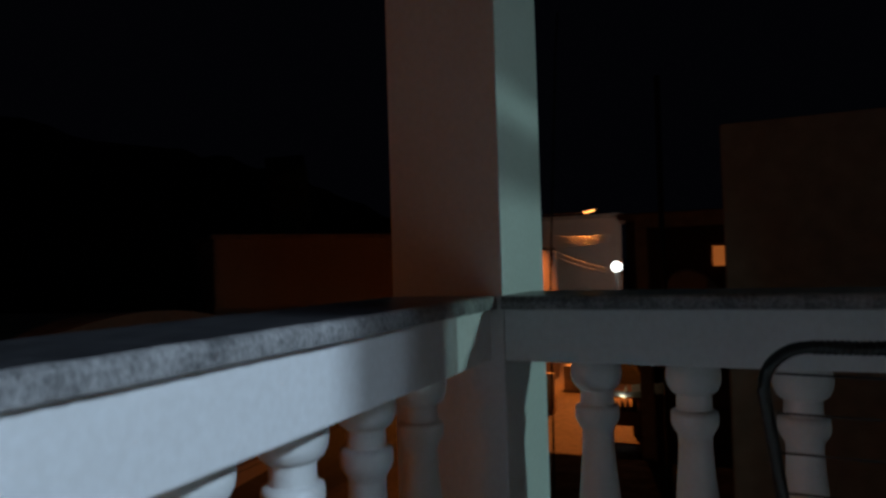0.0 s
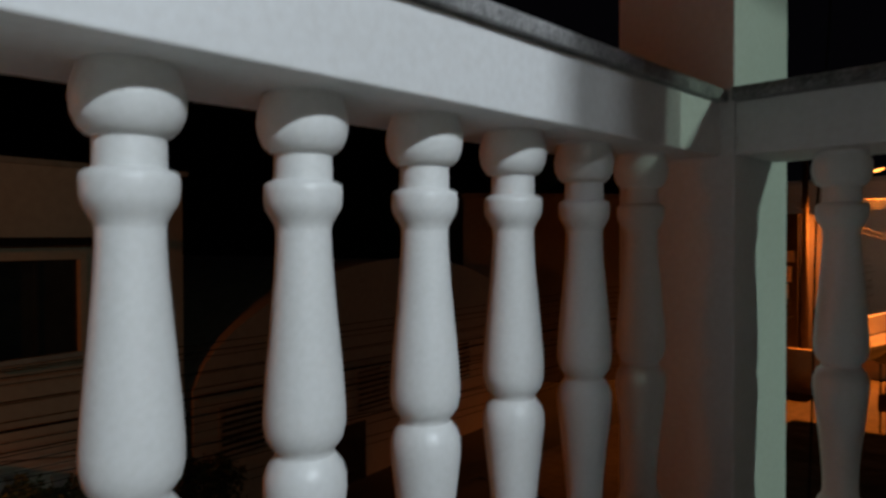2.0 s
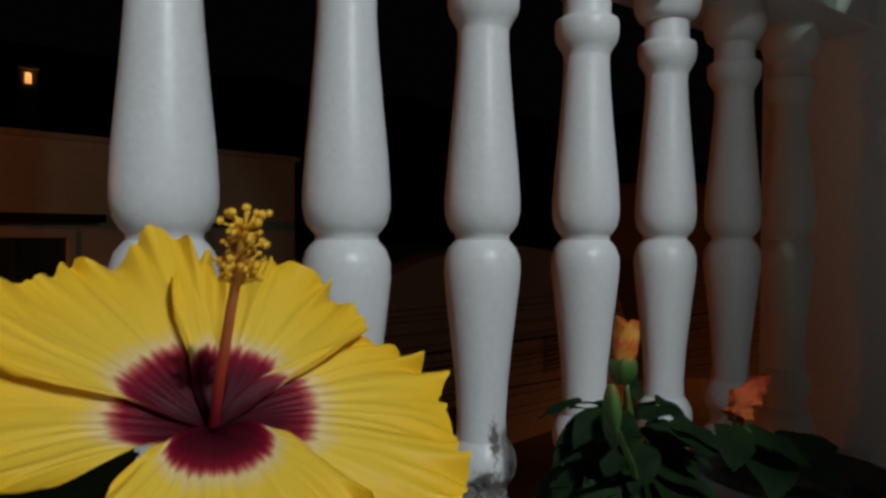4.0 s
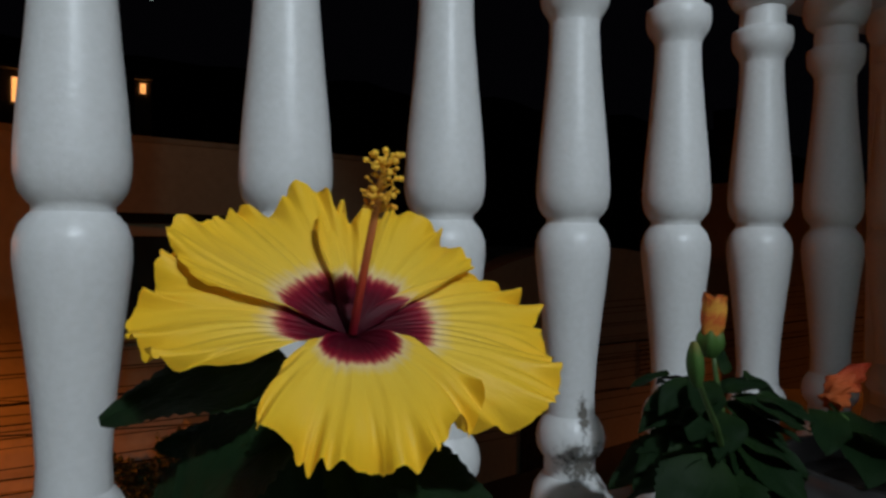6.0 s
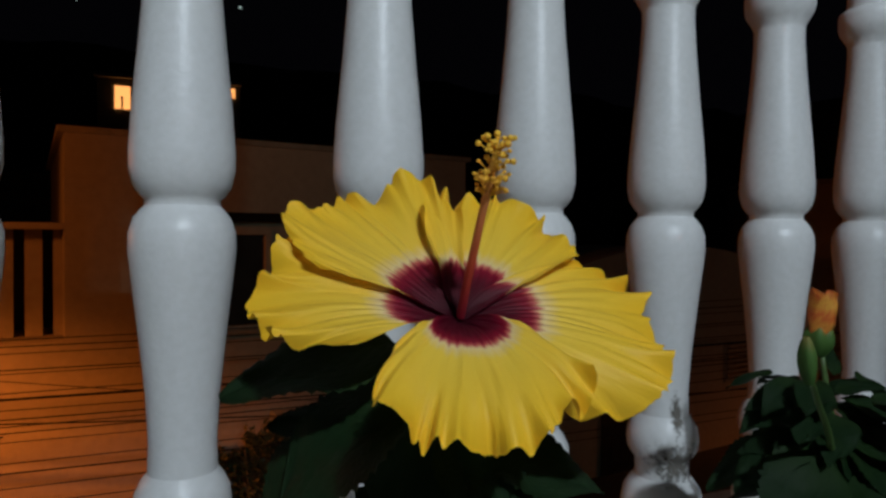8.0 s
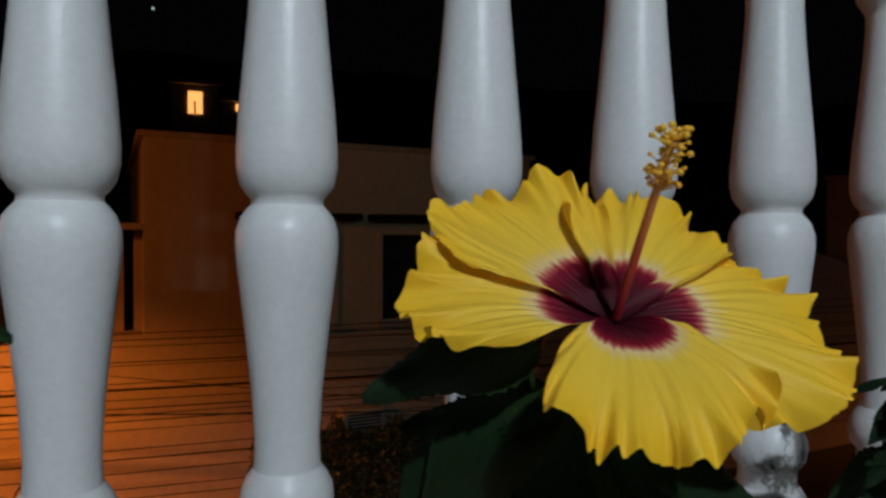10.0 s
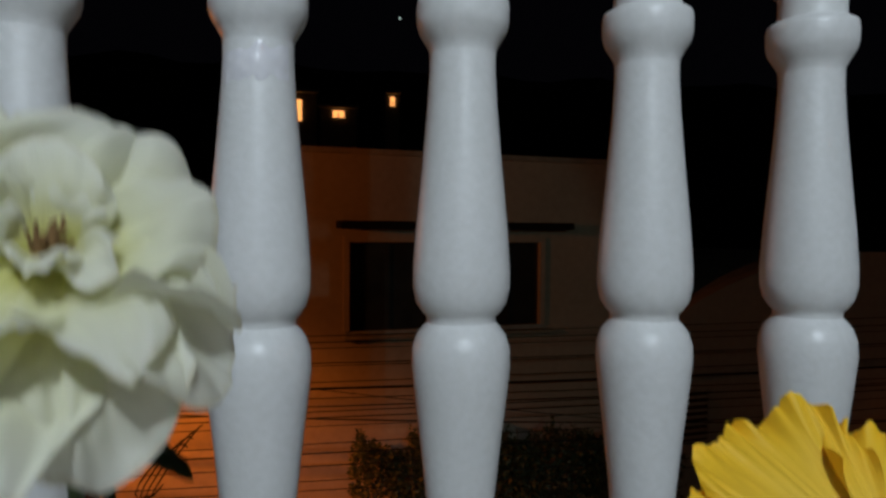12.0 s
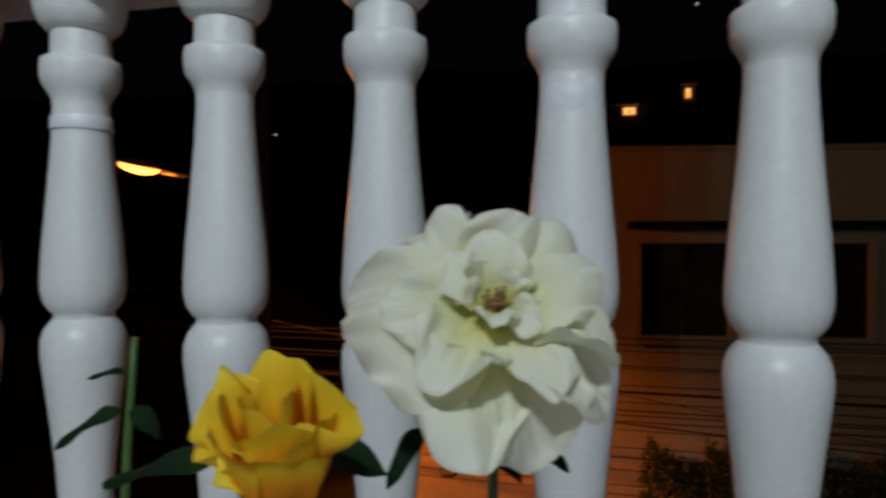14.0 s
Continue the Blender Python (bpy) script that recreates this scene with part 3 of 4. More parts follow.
def shrub(name, at, size, count, seed, label, leaf_len=0.07):
    """A bush of small leaves with an uneven outline."""
    r = random.Random(seed)
    ob = thing(name, label, "shrub", at)
    bmt = bmesh.new()
    for k in range(14):
        a = r.random() * 6.28
        p0 = Vector(((r.random() - 0.5) * size[0] * 1.2, (r.random() - 0.5) * size[1], 0))
        p1 = p0 + Vector((math.cos(a) * 0.15, math.sin(a) * 0.12, size[2] * (0.6 + 0.35 * r.random())))
        tube([p0, p0.lerp(p1, 0.5) + Vector((0.04, 0, 0)), p1], 0.02, 6, bmt, 0.4)
    part("branch_mass", bmt, BARK, ob)
    vs, fs = [], []
    for k in range(count):
        x = (r.random() * 2 - 1)
        top = size[2] * (0.86 + 0.16 * nz(x * size[0] * 2.2, seed) + 0.10 * nz(x * size[0] * 7, seed, 3))
        y = (r.random() * 2 - 1)
        z = top * (1 - r.random() ** 1.7 * 0.8) * (1 - 0.12 * x ** 6)
        c = Vector((x * size[0], y * size[1] * (1 - 0.4 * (z / size[2]) ** 3), z + 0.10 * r.random() ** 4))
        d = Vector((r.gauss(0, 1), r.gauss(0, 1), r.gauss(0.2, 0.8))).normalized() * leaf_len * (0.6 + 0.8 * r.random())
        w = d.cross(Vector((r.gauss(0, 1), r.gauss(0, 1), r.gauss(0, 1)))).normalized() * d.length * 0.24
        n = len(vs)
        vs += [c, c + 0.5 * d + w, c + d, c + 0.5 * d - w]
        fs.append((n, n + 1, n + 2, n + 3))
    me = bpy.data.meshes.new("foliage")
    me.from_pydata([tuple(v) for v in vs], [], fs)
    me.materials.append(HEDGE)
    fo = new("foliage", me)
    fo.parent = ob
    return ob


HEDGE = grainy("hedge_leaf", (0.045, 0.065, 0.022), (0.025, 0.035, 0.012), 3, 0.6, 0.1, 0.8)
shrub("hedge_shrub", (0.85, 8.35, GROUND), (1.75, 0.40, 2.10), 15000, 3, "dense dark clipped shrub before the house wall")
shrub("hedge_shrub", (3.2, 8.75, GROUND), (0.75, 0.35, 1.75), 5000, 8, "lower dark shrub at the end of the house")

# hillside with a few lit houses
bmg = bmesh.new()
nx, ny = 60, 24
gv = [[bmg.verts.new((-150 + 300 * i / nx, 30 + 90 * j / ny, GROUND - 0.2 + 34 * (j / ny) ** 1.15 + 2.5 * nz(i * 0.35, j * 0.4, 2) * min(1, j / 4))) for i in range(nx + 1)] for j in range(ny + 1)]
for j in range(ny):
    for i in range(nx):
        bmg.faces.new((gv[j][i], gv[j][i + 1], gv[j + 1][i + 1], gv[j + 1][i]))
tagged(part("hillside", bmg, HILL), "dark wooded hillside at night", "hill", kind="structure")


def lit_house(at, w, h, label, glow):
    o = thing("hill_house", label, "house", at, "lit houses on the hillside")
    part("wall", boxed(-w * 1.6, w * 1.6, 0.1, 4, -4, h * 1.3), DARKWALL, o)
    part("roof", boxed(-w * 1.8, w * 1.8, -0.6, 4.2, h * 1.3, h * 1.3 + 0.25), DARKWALL, o)
    part("lit_panel", boxed(-w / 2, w / 2, 0.02, 0.098, 0, h), glow, o, "glowing lit window")
    part("window_bar", boxed(-w * 0.08, w * 0.04, -0.04, 0.018, 0, h * 0.55), DARKWALL, o)
    return o


lit_house((-3.75, 60, 10.5), 1.15, 1.85, "hillside house with a bright warm lit doorway", WINDOWLIGHT)
lit_house((0.0, 60, 10.9), 1.0, 0.6, "hillside house with a small warm lit window", WINDOWLIGHT)
lit_house((4.78, 60, 12.1), 0.4, 0.8, "hillside house with a narrow lit window", WINDOWLIGHT)
dot = bmesh.new()
bmesh.ops.create_icosphere(dot, subdivisions=2, radius=0.13)
green_lamp = tagged(part("hill_lamp", dot, PALEGLOW), "small greenish lamp high on the hillside", "lamp")
green_lamp.location = (-6.9, 59.0, 18.6)
for at in ((5.4, 60, 19.9), polar(130.4, 8.1, 70), polar(118.2, 7.8, 70)):
    copy_thing(green_lamp, Matrix.Translation(at))

# far end of the street
far = thing("far_house", "plastered house at the far end of the street", "house", polar(14, 0, 38).xy.to_3d() + Vector((0, 0, GROUND)))
part("wall", boxed(0, 0.3, -3.0, 3.6, 0, 7.4), PLASTER, far)
part("roof", boxed(-0.3, 8, -3.2, 3.8, 7.402, 7.6, 0.02), DARKWALL, far)
for y in (1.1, 2.4):
    w = part("window", boxed(-0.04, -0.002, y - 0.45, y + 0.45, 4.9, 5.9), PANE, far)
    part("frame", boxed(-0.06, -0.042, y - 0.5, y + 0.5, 4.82, 4.9), FRAME, w)
part("door", boxed(-0.05, -0.002, -2.7, -1.9, 2.4, 5.6), PLASTER, far, "orange-lit tall door")

shop = thing("shop_front", "small shop with orange and white boards", "building", polar(18.2, 0, 27).xy.to_3d() + Vector((0, 0, GROUND)))
part("wall", boxed(0, 4, -0.6, 4.5, 0, 5.6), DARKPLAIN, shop)
for k, (z0, z1, m) in enumerate(((3.9, 4.3, CREAM), (3.2, 3.75, TAPE), (2.6, 3.1, CREAM), (1.9, 2.5, PLASTER))):
    part("board", boxed(-0.08, -0.002, -0.5 + 0.1 * k, 2.6, z0, z1, 0.01), m, shop)
tagged(part("low_wall", boxed(21.2, 21.45, 5.6, 12.0, GROUND, GROUND + 1.35, 0.02), CREAM), "low plastered wall beside the road", "wall")

dirw = (polar(9.2, 0, 37) - polar(13.4, 0, 29))
WALLM = axes(polar(13.4, 0, 29).xy.to_3d() + Vector((0, 0, GROUND)), dirw.xy.to_3d(), (0, 0, 1))
bwall = thing("boundary_wall", "cream boundary wall with gateposts along the street", "wall")
bwall.matrix_world = WALLM
L = dirw.length
part("panel", boxed(0, L * 0.70, -0.1, 0.1, 1.05, 1.75, 0.02), CREAM, bwall)
part("gatepost", boxed(L * 0.70, L * 0.76, -0.2, 0.2, 1.05, 2.35, 0.02), CREAM, bwall)
part("gatepost", boxed(L * 0.90, L * 0.96, -0.2, 0.2, 1.05, 2.6, 0.02), CREAM, bwall)
pav = tagged(part("pavement", boxed(-2.0, L * 1.2, -3.4, -0.1, -0.2, 1.02, 0.03), PAVE), "raised pale pavement along the boundary wall", "pavement", kind="structure")
pav.matrix_world = WALLM

white_lamp = thing("wall_lamp", "bright round white lamp on a post", "lamp", (31.0, 5.1, GROUND - 0.05))
part("post", tube([(0, 0, 0), (0, 0, 4.6)], 0.05, 10), METAL, white_lamp)
bml = bmesh.new()
bmesh.ops.create_uvsphere(bml, u_segments=20, v_segments=12, radius=0.24, matrix=Matrix.Translation((0, 0, 4.85)))
globe = part("globe", bml, WHITELAMP, white_lamp, "glowing white globe")
globe.visible_shadow = False

cart = thing("food_cart", "small street food cart under a dark parasol", "cart", (18.4, 2.75, GROUND))
part("counter", boxed(-0.45, 0.45, -0.7, 0.7, 0.55, 0.95, 0.02), WOODPOLE, cart)
part("shelf", boxed(-0.4, 0.4, -0.65, 0.65, 1.30, 1.33, 0.005), METAL, cart)
for x, y in ((-0.4, -0.65), (0.4, -0.65), (-0.4, 0.65), (0.4, 0.65)):
    part("post", boxed(x - 0.02, x + 0.02, y - 0.02, y + 0.02, 0.0, 1.75), METAL, cart)
for k in range(8):
    part("jar", lathe([(0.05, 0.952), (0.055, 0.97), (0.055, 1.12), (0.03, 1.16), (0.03, 1.2)], 12), CREAM if k % 2 else PANE, cart).location = (-0.3, -0.55 + 0.155 * k, 0)
bmp = bmesh.new()
tipv = bmp.verts.new((0, 0, 2.35))
ring = []
for k in range(48):
    a = 2 * math.pi * k / 48
    ring.append(bmp.verts.new((1.35 * math.cos(a), 1.35 * math.sin(a), 1.88 - 0.05 * abs(math.sin(6 * a)))))
for k in range(48):
    bmp.faces.new((tipv, ring[k], ring[(k + 1) % 48]))
part("parasol", bmp, BLACK, cart, "black scalloped parasol")
part("parasol_pole", tube([(0, 0, 0.9), (0, 0, 2.36)], 0.02, 8), METAL, cart)

# neighbouring roofs and walls beyond the side rail
tagged(part("neighbour_wall", boxed(5.0, 12.0, -6.0, -0.33, GROUND, 2.17, 0.02), DARKWALL), "unlit rough plaster neighbouring house wall", "house")
tagged(part("lower_roof", boxed(3.5, 8.0, -0.32, 2.25, GROUND, -1.5, 0.02), HILL), "dark flat roof of a lower building", "roof")
lodge = thing("lodge", "dark far house with glowing panels for an orange lamplit wall", "house", polar(3.0, 0, 20).xy.to_3d() + Vector((0, 0, GROUND)))
part("wall", boxed(0.1, 4.0, -2.4, 2.2, 0, 6.2), DARKPLAIN, lodge)
part("roof", boxed(-0.3, 4.2, -2.6, 2.4, 6.202, 6.4, 0.02), DARKWALL, lodge)
# Glowing panels stand in for an orange wall lit by the street lamp.
wall_glow = part("lit_panel", boxed(0.04, 0.098, -0.62, -0.12, 4.85, 5.40), WALLGLOW, lodge, "glowing panel for an orange lamplit wall")
part("frame", boxed(0.0, 0.038, -0.67, -0.07, 5.40, 5.47), DARKWALL, wall_glow)
part("lit_panel", boxed(0.04, 0.098, 0.1, 0.7, 4.35, 4.5), WALLGLOW, lodge, "low glowing orange panel")
carport = thing("concrete_frame", "bare grey concrete roof frame of a neighbouring house", "frame", (8.4, 0.0, GROUND))
part("post", boxed(0, 0.20, 0.72, 0.88, 0, 5.50, 0.01), FRAME, carport)
part("beam", boxed(0, 0.25, -0.33, 0.88, 5.502, 5.68, 0.01), FRAME, carport)
part("rail", boxed(0.02, 0.2, -0.33, 0.718, 4.3, 4.34, 0.005), METAL, carport)
dish = thing("satellite_dish", "dim grey satellite dish on a thin pole", "antenna", (7.0, 0.10, -1.5))
part("reflector", lathe([(0.02, 0.0), (0.15, 0.02), (0.27, 0.07), (0.30, 0.09), (0.27, 0.085), (0.02, 0.02)], 28), FRAME, dish).matrix_local = pose(0, 0, 2.15, 60, 0, 70)
part("pole", tube([(0, 0, 0), (0, 0, 2.15)], 0.02, 8), METAL, dish)
mast = thing("antenna_mast", "thin dark vertical antenna mast", "antenna", (6.0, 0.28, -1.5))
part("mast", tube([(0, 0, 0), (0.0, -0.02, 4.4)], 0.028, 10), METAL, mast)
tagged(part("hanging_cable", tube([polar(14.3 - 0.1 * math.sin(k * 0.6) + 1.9 * (k / 16) ** 0.6, 21 - 45 * k / 16, 5.6) for k in range(17)], 0.008, 6), BLACK), "loose black cable hanging past the pillar", "cable")

# dim buildings beyond the hall
back = thing("long_building", "long dim flat-roofed building behind the hall", "building", polar(43, 0, 22).xy.to_3d() + Vector((0, 0, GROUND)))
back.rotation_euler = (0, 0, radians(-38))
part("wall", boxed(0, 9.5, 0, 5, 0, 6.1, 0.02), PLASTER, back)
part("parapet", boxed(-0.1, 9.6, -0.1, 5.1, 6.102, 6.25, 0.02), DARKWALL, back)
part("window", boxed(6.6, 7.9, -0.03, -0.002, 4.7, 5.0), PANE, back)
for p, q, r in ((polar(51.4, 0.45, 30), polar(49.6, 1.0, 30), 0.04), (polar(48.4, 1.35, 30), polar(47.0, 1.5, 30), 0.03), (polar(37.7, 6.5, 40), polar(36.4, 6.8, 40), 0.04)):
    shed = thing("dark_house", "dark far house with a glowing strip for its lit roof edge", "house", Vector((p.x, p.y, GROUND)), "dark far houses")
    wide = (q - p).xy.length
    shed.rotation_euler = (0, 0, math.atan2(q.y - p.y, q.x - p.x))
    part("wall", boxed(-0.4, wide + 0.4, -4.0, -0.2, 0, p.z - GROUND - 0.3), HILL, shed)
    part("roof", tube([(-0.6, -2.0, p.z - GROUND - 0.15), (wide + 0.6, -2.0, q.z - GROUND - 0.15)], 2.0, 4), HILL, shed)
    # Glowing strip stands in for a roof edge lit by a lamp.
    part("lit_edge_strip", tube([(0, 0.05, p.z - GROUND), (wide, 0.05, q.z - GROUND)], r, 8), PALEGLOW, shed, "pale glowing strip for a lit roof edge")
TILES = grainy("dark_red_roofing", (0.055, 0.030, 0.022), (0.035, 0.020, 0.016), 12, 0.8, 0.4, 1.5, dist=0.02)
hut = thing("gable_house", "low dark house with reddish gable roofs beside the lit house", "house", (-10.5, 14.5, GROUND))
hut.rotation_euler = (0, 0, radians(8.5))
part("wall", boxed(-6.0, 3.2, 0, 5, 0, 2.3), TILES, hut)
for cx, w, h in ((1.2, 1.9, 3.4), (-2.9, 2.0, 3.2)):
    bmq = bmesh.new()
    pv = [bmq.verts.new(v) for v in ((cx - w, -0.3, 2.3), (cx + w, -0.3, 2.3), (cx, -0.3, h), (cx - w, 5.1, 2.3), (cx + w, 5.1, 2.3), (cx, 5.1, h))]
    for f in ((0, 1, 2), (5, 4, 3), (0, 2, 5, 3), (1, 4, 5, 2), (0, 3, 4, 1)):
        bmq.faces.new([pv[i] for i in f])
    part("roof", bmq, TILES, hut)
    part("ridge", tube([(cx, -0.32, h + 0.02), (cx, 5.12, h + 0.02)], 0.06, 8), TILES, hut)

# ---- flowers and plants on the terrace ----


def sheet(fn, ns, nv, bm=None, thick=0.0):
    """A surface fn(s, v), s 0 to 1 and v -1 to 1, with UVs."""
    bm = bm or bmesh.new()
    uv = bm.loops.layers.uv.verify()
    g = [[bm.verts.new(fn(i / ns, 2 * k / nv - 1)) for k in range(nv + 1)] for i in range(ns + 1)]
    for i in range(ns):
        for k in range(nv):
            f = bm.faces.new((g[i][k], g[i + 1][k], g[i + 1][k + 1], g[i][k + 1]))
            f.smooth = True
            for lp, (a, b) in zip(f.loops, ((i, k), (i + 1, k), (i + 1, k + 1), (i, k + 1))):
                lp[uv].uv = (a / ns, b / nv)
    return bm


def hibiscus_petal(length, half, seed, lift, droop, ruffle, curl, tilt, sink):
    """A broad crepe fan: wide claw, rounded blade, scalloped and crimped rim, one side lifted over its neighbour."""
    def fn(s, v):
        rim = 1 - 0.36 * abs(v) ** 4.5 + 0.05 * nz(v * 1.9, seed, 3)
        rim += s * s * (0.030 * math.sin(v * 12 + seed * 3 + 2.5 * nz(v * 2, seed)) + 0.03 * nz(v * 9, seed, 7) + 0.020 * nz(v * 22, seed, 1) + 0.012 * nz(v * 41, seed, 4))
        w = min(1, s / 0.5)
        a = v * (1.12 + (half - 1.12) * w * w * (3 - 2 * w)) * (1 - 0.07 * s ** 5)
        a += 0.07 * s ** 3 * nz(v * 5, seed, 21) * (1 - v * v)
        r = length * rim * s
        h = lift * (1 - math.exp(-s / 0.24)) - droop * s ** 3 + (sink + tilt * v) * s * s
        h += ruffle * s ** 3 * (0.38 * math.sin(v * 5.5 + seed * 2.1) + 0.9 * nz(v * 3.2, s * 1.5, seed))
        h += 0.38 * ruffle * s ** 8 * math.sin(v * 15 + seed + 5 * nz(v * 2, seed, 1)) + 0.32 * ruffle * s ** 9 * math.sin(v * 33 + 7 * nz(v * 3, seed, 6))
        h += curl * s ** 1.6 * max(0, abs(v) - 0.6) ** 1.4 * (1 + 1.1 * nz(s * 6, v * 3, seed + 2))
        h += 0.004 * s * s * nz(v * 1.8, s * 1.7, seed + 5) + 0.0014 * nz(v * 11, seed, s * 2) * s
        h += 0.0004 * s * math.sin(v * 46 + 5 * nz(v * 3, seed)) * (1 - 0.4 * s)
        return (r * math.cos(a), r * math.sin(a), h)
    return sheet(fn, 36, 120)


def leaf_mesh(seed, width=0.6, teeth=14, fold=0.16, curl=0.18):
    """A toothed leaf, one long, along x."""
    def fn(s, v):
        w = 0.5 * width * (math.sin(math.pi * min(1, s ** 0.72)) ** 0.85 if 0 < s < 1 else 0.0)
        tooth = 1 + 0.16 * (abs(((s * teeth) % 1.0) - 0.5) * 2 - 0.5)
        y = v * w * tooth
        z = fold * abs(y) - curl * s * s + 0.035 * math.sin(s * 9 + 2 * v + seed) * abs(v) + 0.02 * nz(s * 4, v * 2, seed)
        z += 0.012 * math.sin((s - 0.35 * abs(v)) * 44) * (1 - abs(v)) * min(1, w * 6)
        return (s, y, z)
    return sheet(fn, 36, 12)


LEAVES = {}


def leaf(parent, a, b, width, normal=(0, -0.45, 0.9)):
    """A leaf from a to b as a part of parent, whose mesh is shared by width."""
    key = round(width * 20)
    a, b = Vector(a), Vector(b)
    m = axes(a, b - a, Vector(normal) + 0.25 * Vector((nz(a.x * 60), nz(a.y * 60), nz(a.z * 60))))
    m = m @ Matrix.Scale((b - a).length * 1.06, 4)
    if key not in LEAVES:
        LEAVES[key] = part("leaf", leaf_mesh(key, width), LEAF, parent)
        ob = LEAVES[key]
    else:
        ob = new("leaf", LEAVES[key].data)
        ob.parent = parent
    ob.matrix_local = Matrix.Translation(-parent.location) @ m
    return ob


def stem(parent, points, r0, r1, material=STEM, name="stem"):
    p = [Vector(q) - parent.location for q in points]
    fine = []
    for i in range(len(p) - 1):
        fine += [p[i].lerp(p[i + 1], k / 6) + Vector((nz(i + k / 6, 1), nz(i + k / 6, 5), 0)) * r0 * 0.8 for k in range(6)]
    return part(name, tube(fine + [p[-1]], r0, 10, taper=r1 / r0), material, parent)


def flower_pot(at, radius, height, label):
    pot = thing("flower_pot", label, "flower pot", at, "flower pots by the railing")
    part("body", lathe([(0.72 * radius, 0.0), (0.78 * radius, 0.01), (0.95 * radius, height * 0.86), (1.02 * radius, height * 0.865), (1.05 * radius, height * 0.99), (1.02 * radius, height), (0.95 * radius, height), (0.90 * radius, height - 0.03)], 36), POTBLACK, pot)
    part("soil", lathe([(0.5 * radius, height - 0.05), (0.89 * radius, height - 0.035), (0.4 * radius, height - 0.026)], 24), SOIL, pot, "damp dark potting soil")
    return pot


# large yellow hibiscus in full bloom
hib = thing("hibiscus_plant", "yellow hibiscus in full bloom with a crimson eye and dark leaves", "plant", (-1.05, -0.29, 0.22))
FACE = axes((-1.066, -0.354, 0.4960), (0.962, -0.235, -0.048), (-0.094, -0.553, 0.828))
calyx = part("flower", lathe([(0.002, -0.034), (0.006, -0.030), (0.0080, -0.020), (0.0065, -0.008), (0.002, -0.005)], 20), CALYX, hib, "yellow bloom with a crimson eye")
calyx.matrix_local = Matrix.Translation(-hib.location) @ FACE
for k, (ang, ln, half, lift, droop, ruf, curl, tilt, sink) in enumerate((
        (170, 0.074, 0.68, 0.011, 0.004, 0.0085, 0.000, 0.0000, -0.0005), (126, 0.078, 0.76, 0.012, -0.003, 0.0070, 0.006, 0.0020, 0.0000), (66, 0.072, 0.76, 0.012, -0.002, 0.0075, 0.008, 0.0030, 0.0000),
        (354, 0.077, 0.76, 0.012, 0.012, 0.0090, 0.006, 0.0030, 0.0010), (274, 0.062, 0.92, 0.012, 0.009, 0.0100, 0.016, 0.0010, 0.0035))):
    pt = part("petal", hibiscus_petal(ln, half, k + 1.7, lift, droop, ruf, curl, tilt, sink), HIBISCUS, calyx)
    pt.matrix_local = pose(0, 0, 0.0003 * k, 0, 0, ang)

def column_mesh():
    def fn(s, v):
        a = math.pi * v
        r = 0.0017 - 0.0005 * s
        return (r * math.cos(a) + 0.002 * s * s, r * math.sin(a) + 0.003 * s * s, 0.004 + 0.068 * s)
    return sheet(fn, 20, 14)


part("column", column_mesh(), COLUMN, calyx, "red staminal column")
rng = random.Random(4)
bm_f, bm_a = bmesh.new(), bmesh.new()
for k in range(64):
    s = 0.74 + 0.25 * rng.random()
    a = rng.random() * 6.283
    base = Vector((0.002 * s * s, 0.003 * s * s, 0.004 + 0.068 * s))
    ln = 0.0030 + 0.0035 * rng.random()
    tip = base + Vector((math.cos(a) * ln, math.sin(a) * ln, 0.0022 + 0.002 * rng.random()))
    tube([base, tip], 0.00028, 5, bm_f)
    bmesh.ops.create_icosphere(bm_a, subdivisions=1, radius=0.00075 + 0.00045 * rng.random(), matrix=Matrix.Translation(tip))
tagged(part("filament_tuft", bm_f, ANTHER, calyx), kind="stuff")
tagged(part("pollen", bm_a, ANTHER, calyx), kind="stuff")
for k in range(5):
    a = k * 1.2566 + 0.3
    top = Vector((0.002, 0.003, 0.071))
    end = top + Vector((math.cos(a) * 0.0038, math.sin(a) * 0.0038, 0.0042))
    bm_s = tube([top, end], 0.0005, 6)
    bmesh.ops.create_icosphere(bm_s, subdivisions=2, radius=0.0012, matrix=Matrix.Translation(end))
    part("stigma", bm_s, ANTHER, calyx)
stem(hib, [(-1.05, -0.29, 0.22), (-1.045, -0.30, 0.34), (-1.058, -0.335, 0.445), (-1.062, -0.338, 0.470)], 0.0042, 0.0022)
stem(hib, [(-1.047, -0.30, 0.36), (-1.07, -0.315, 0.44), (-1.087, -0.328, 0.48)], 0.0025, 0.0012, name="twig")
stem(hib, [(-1.05, -0.29, 0.30), (-1.10, -0.30, 0.40), (-1.10, -0.311, 0.441)], 0.0025, 0.0012, name="twig")
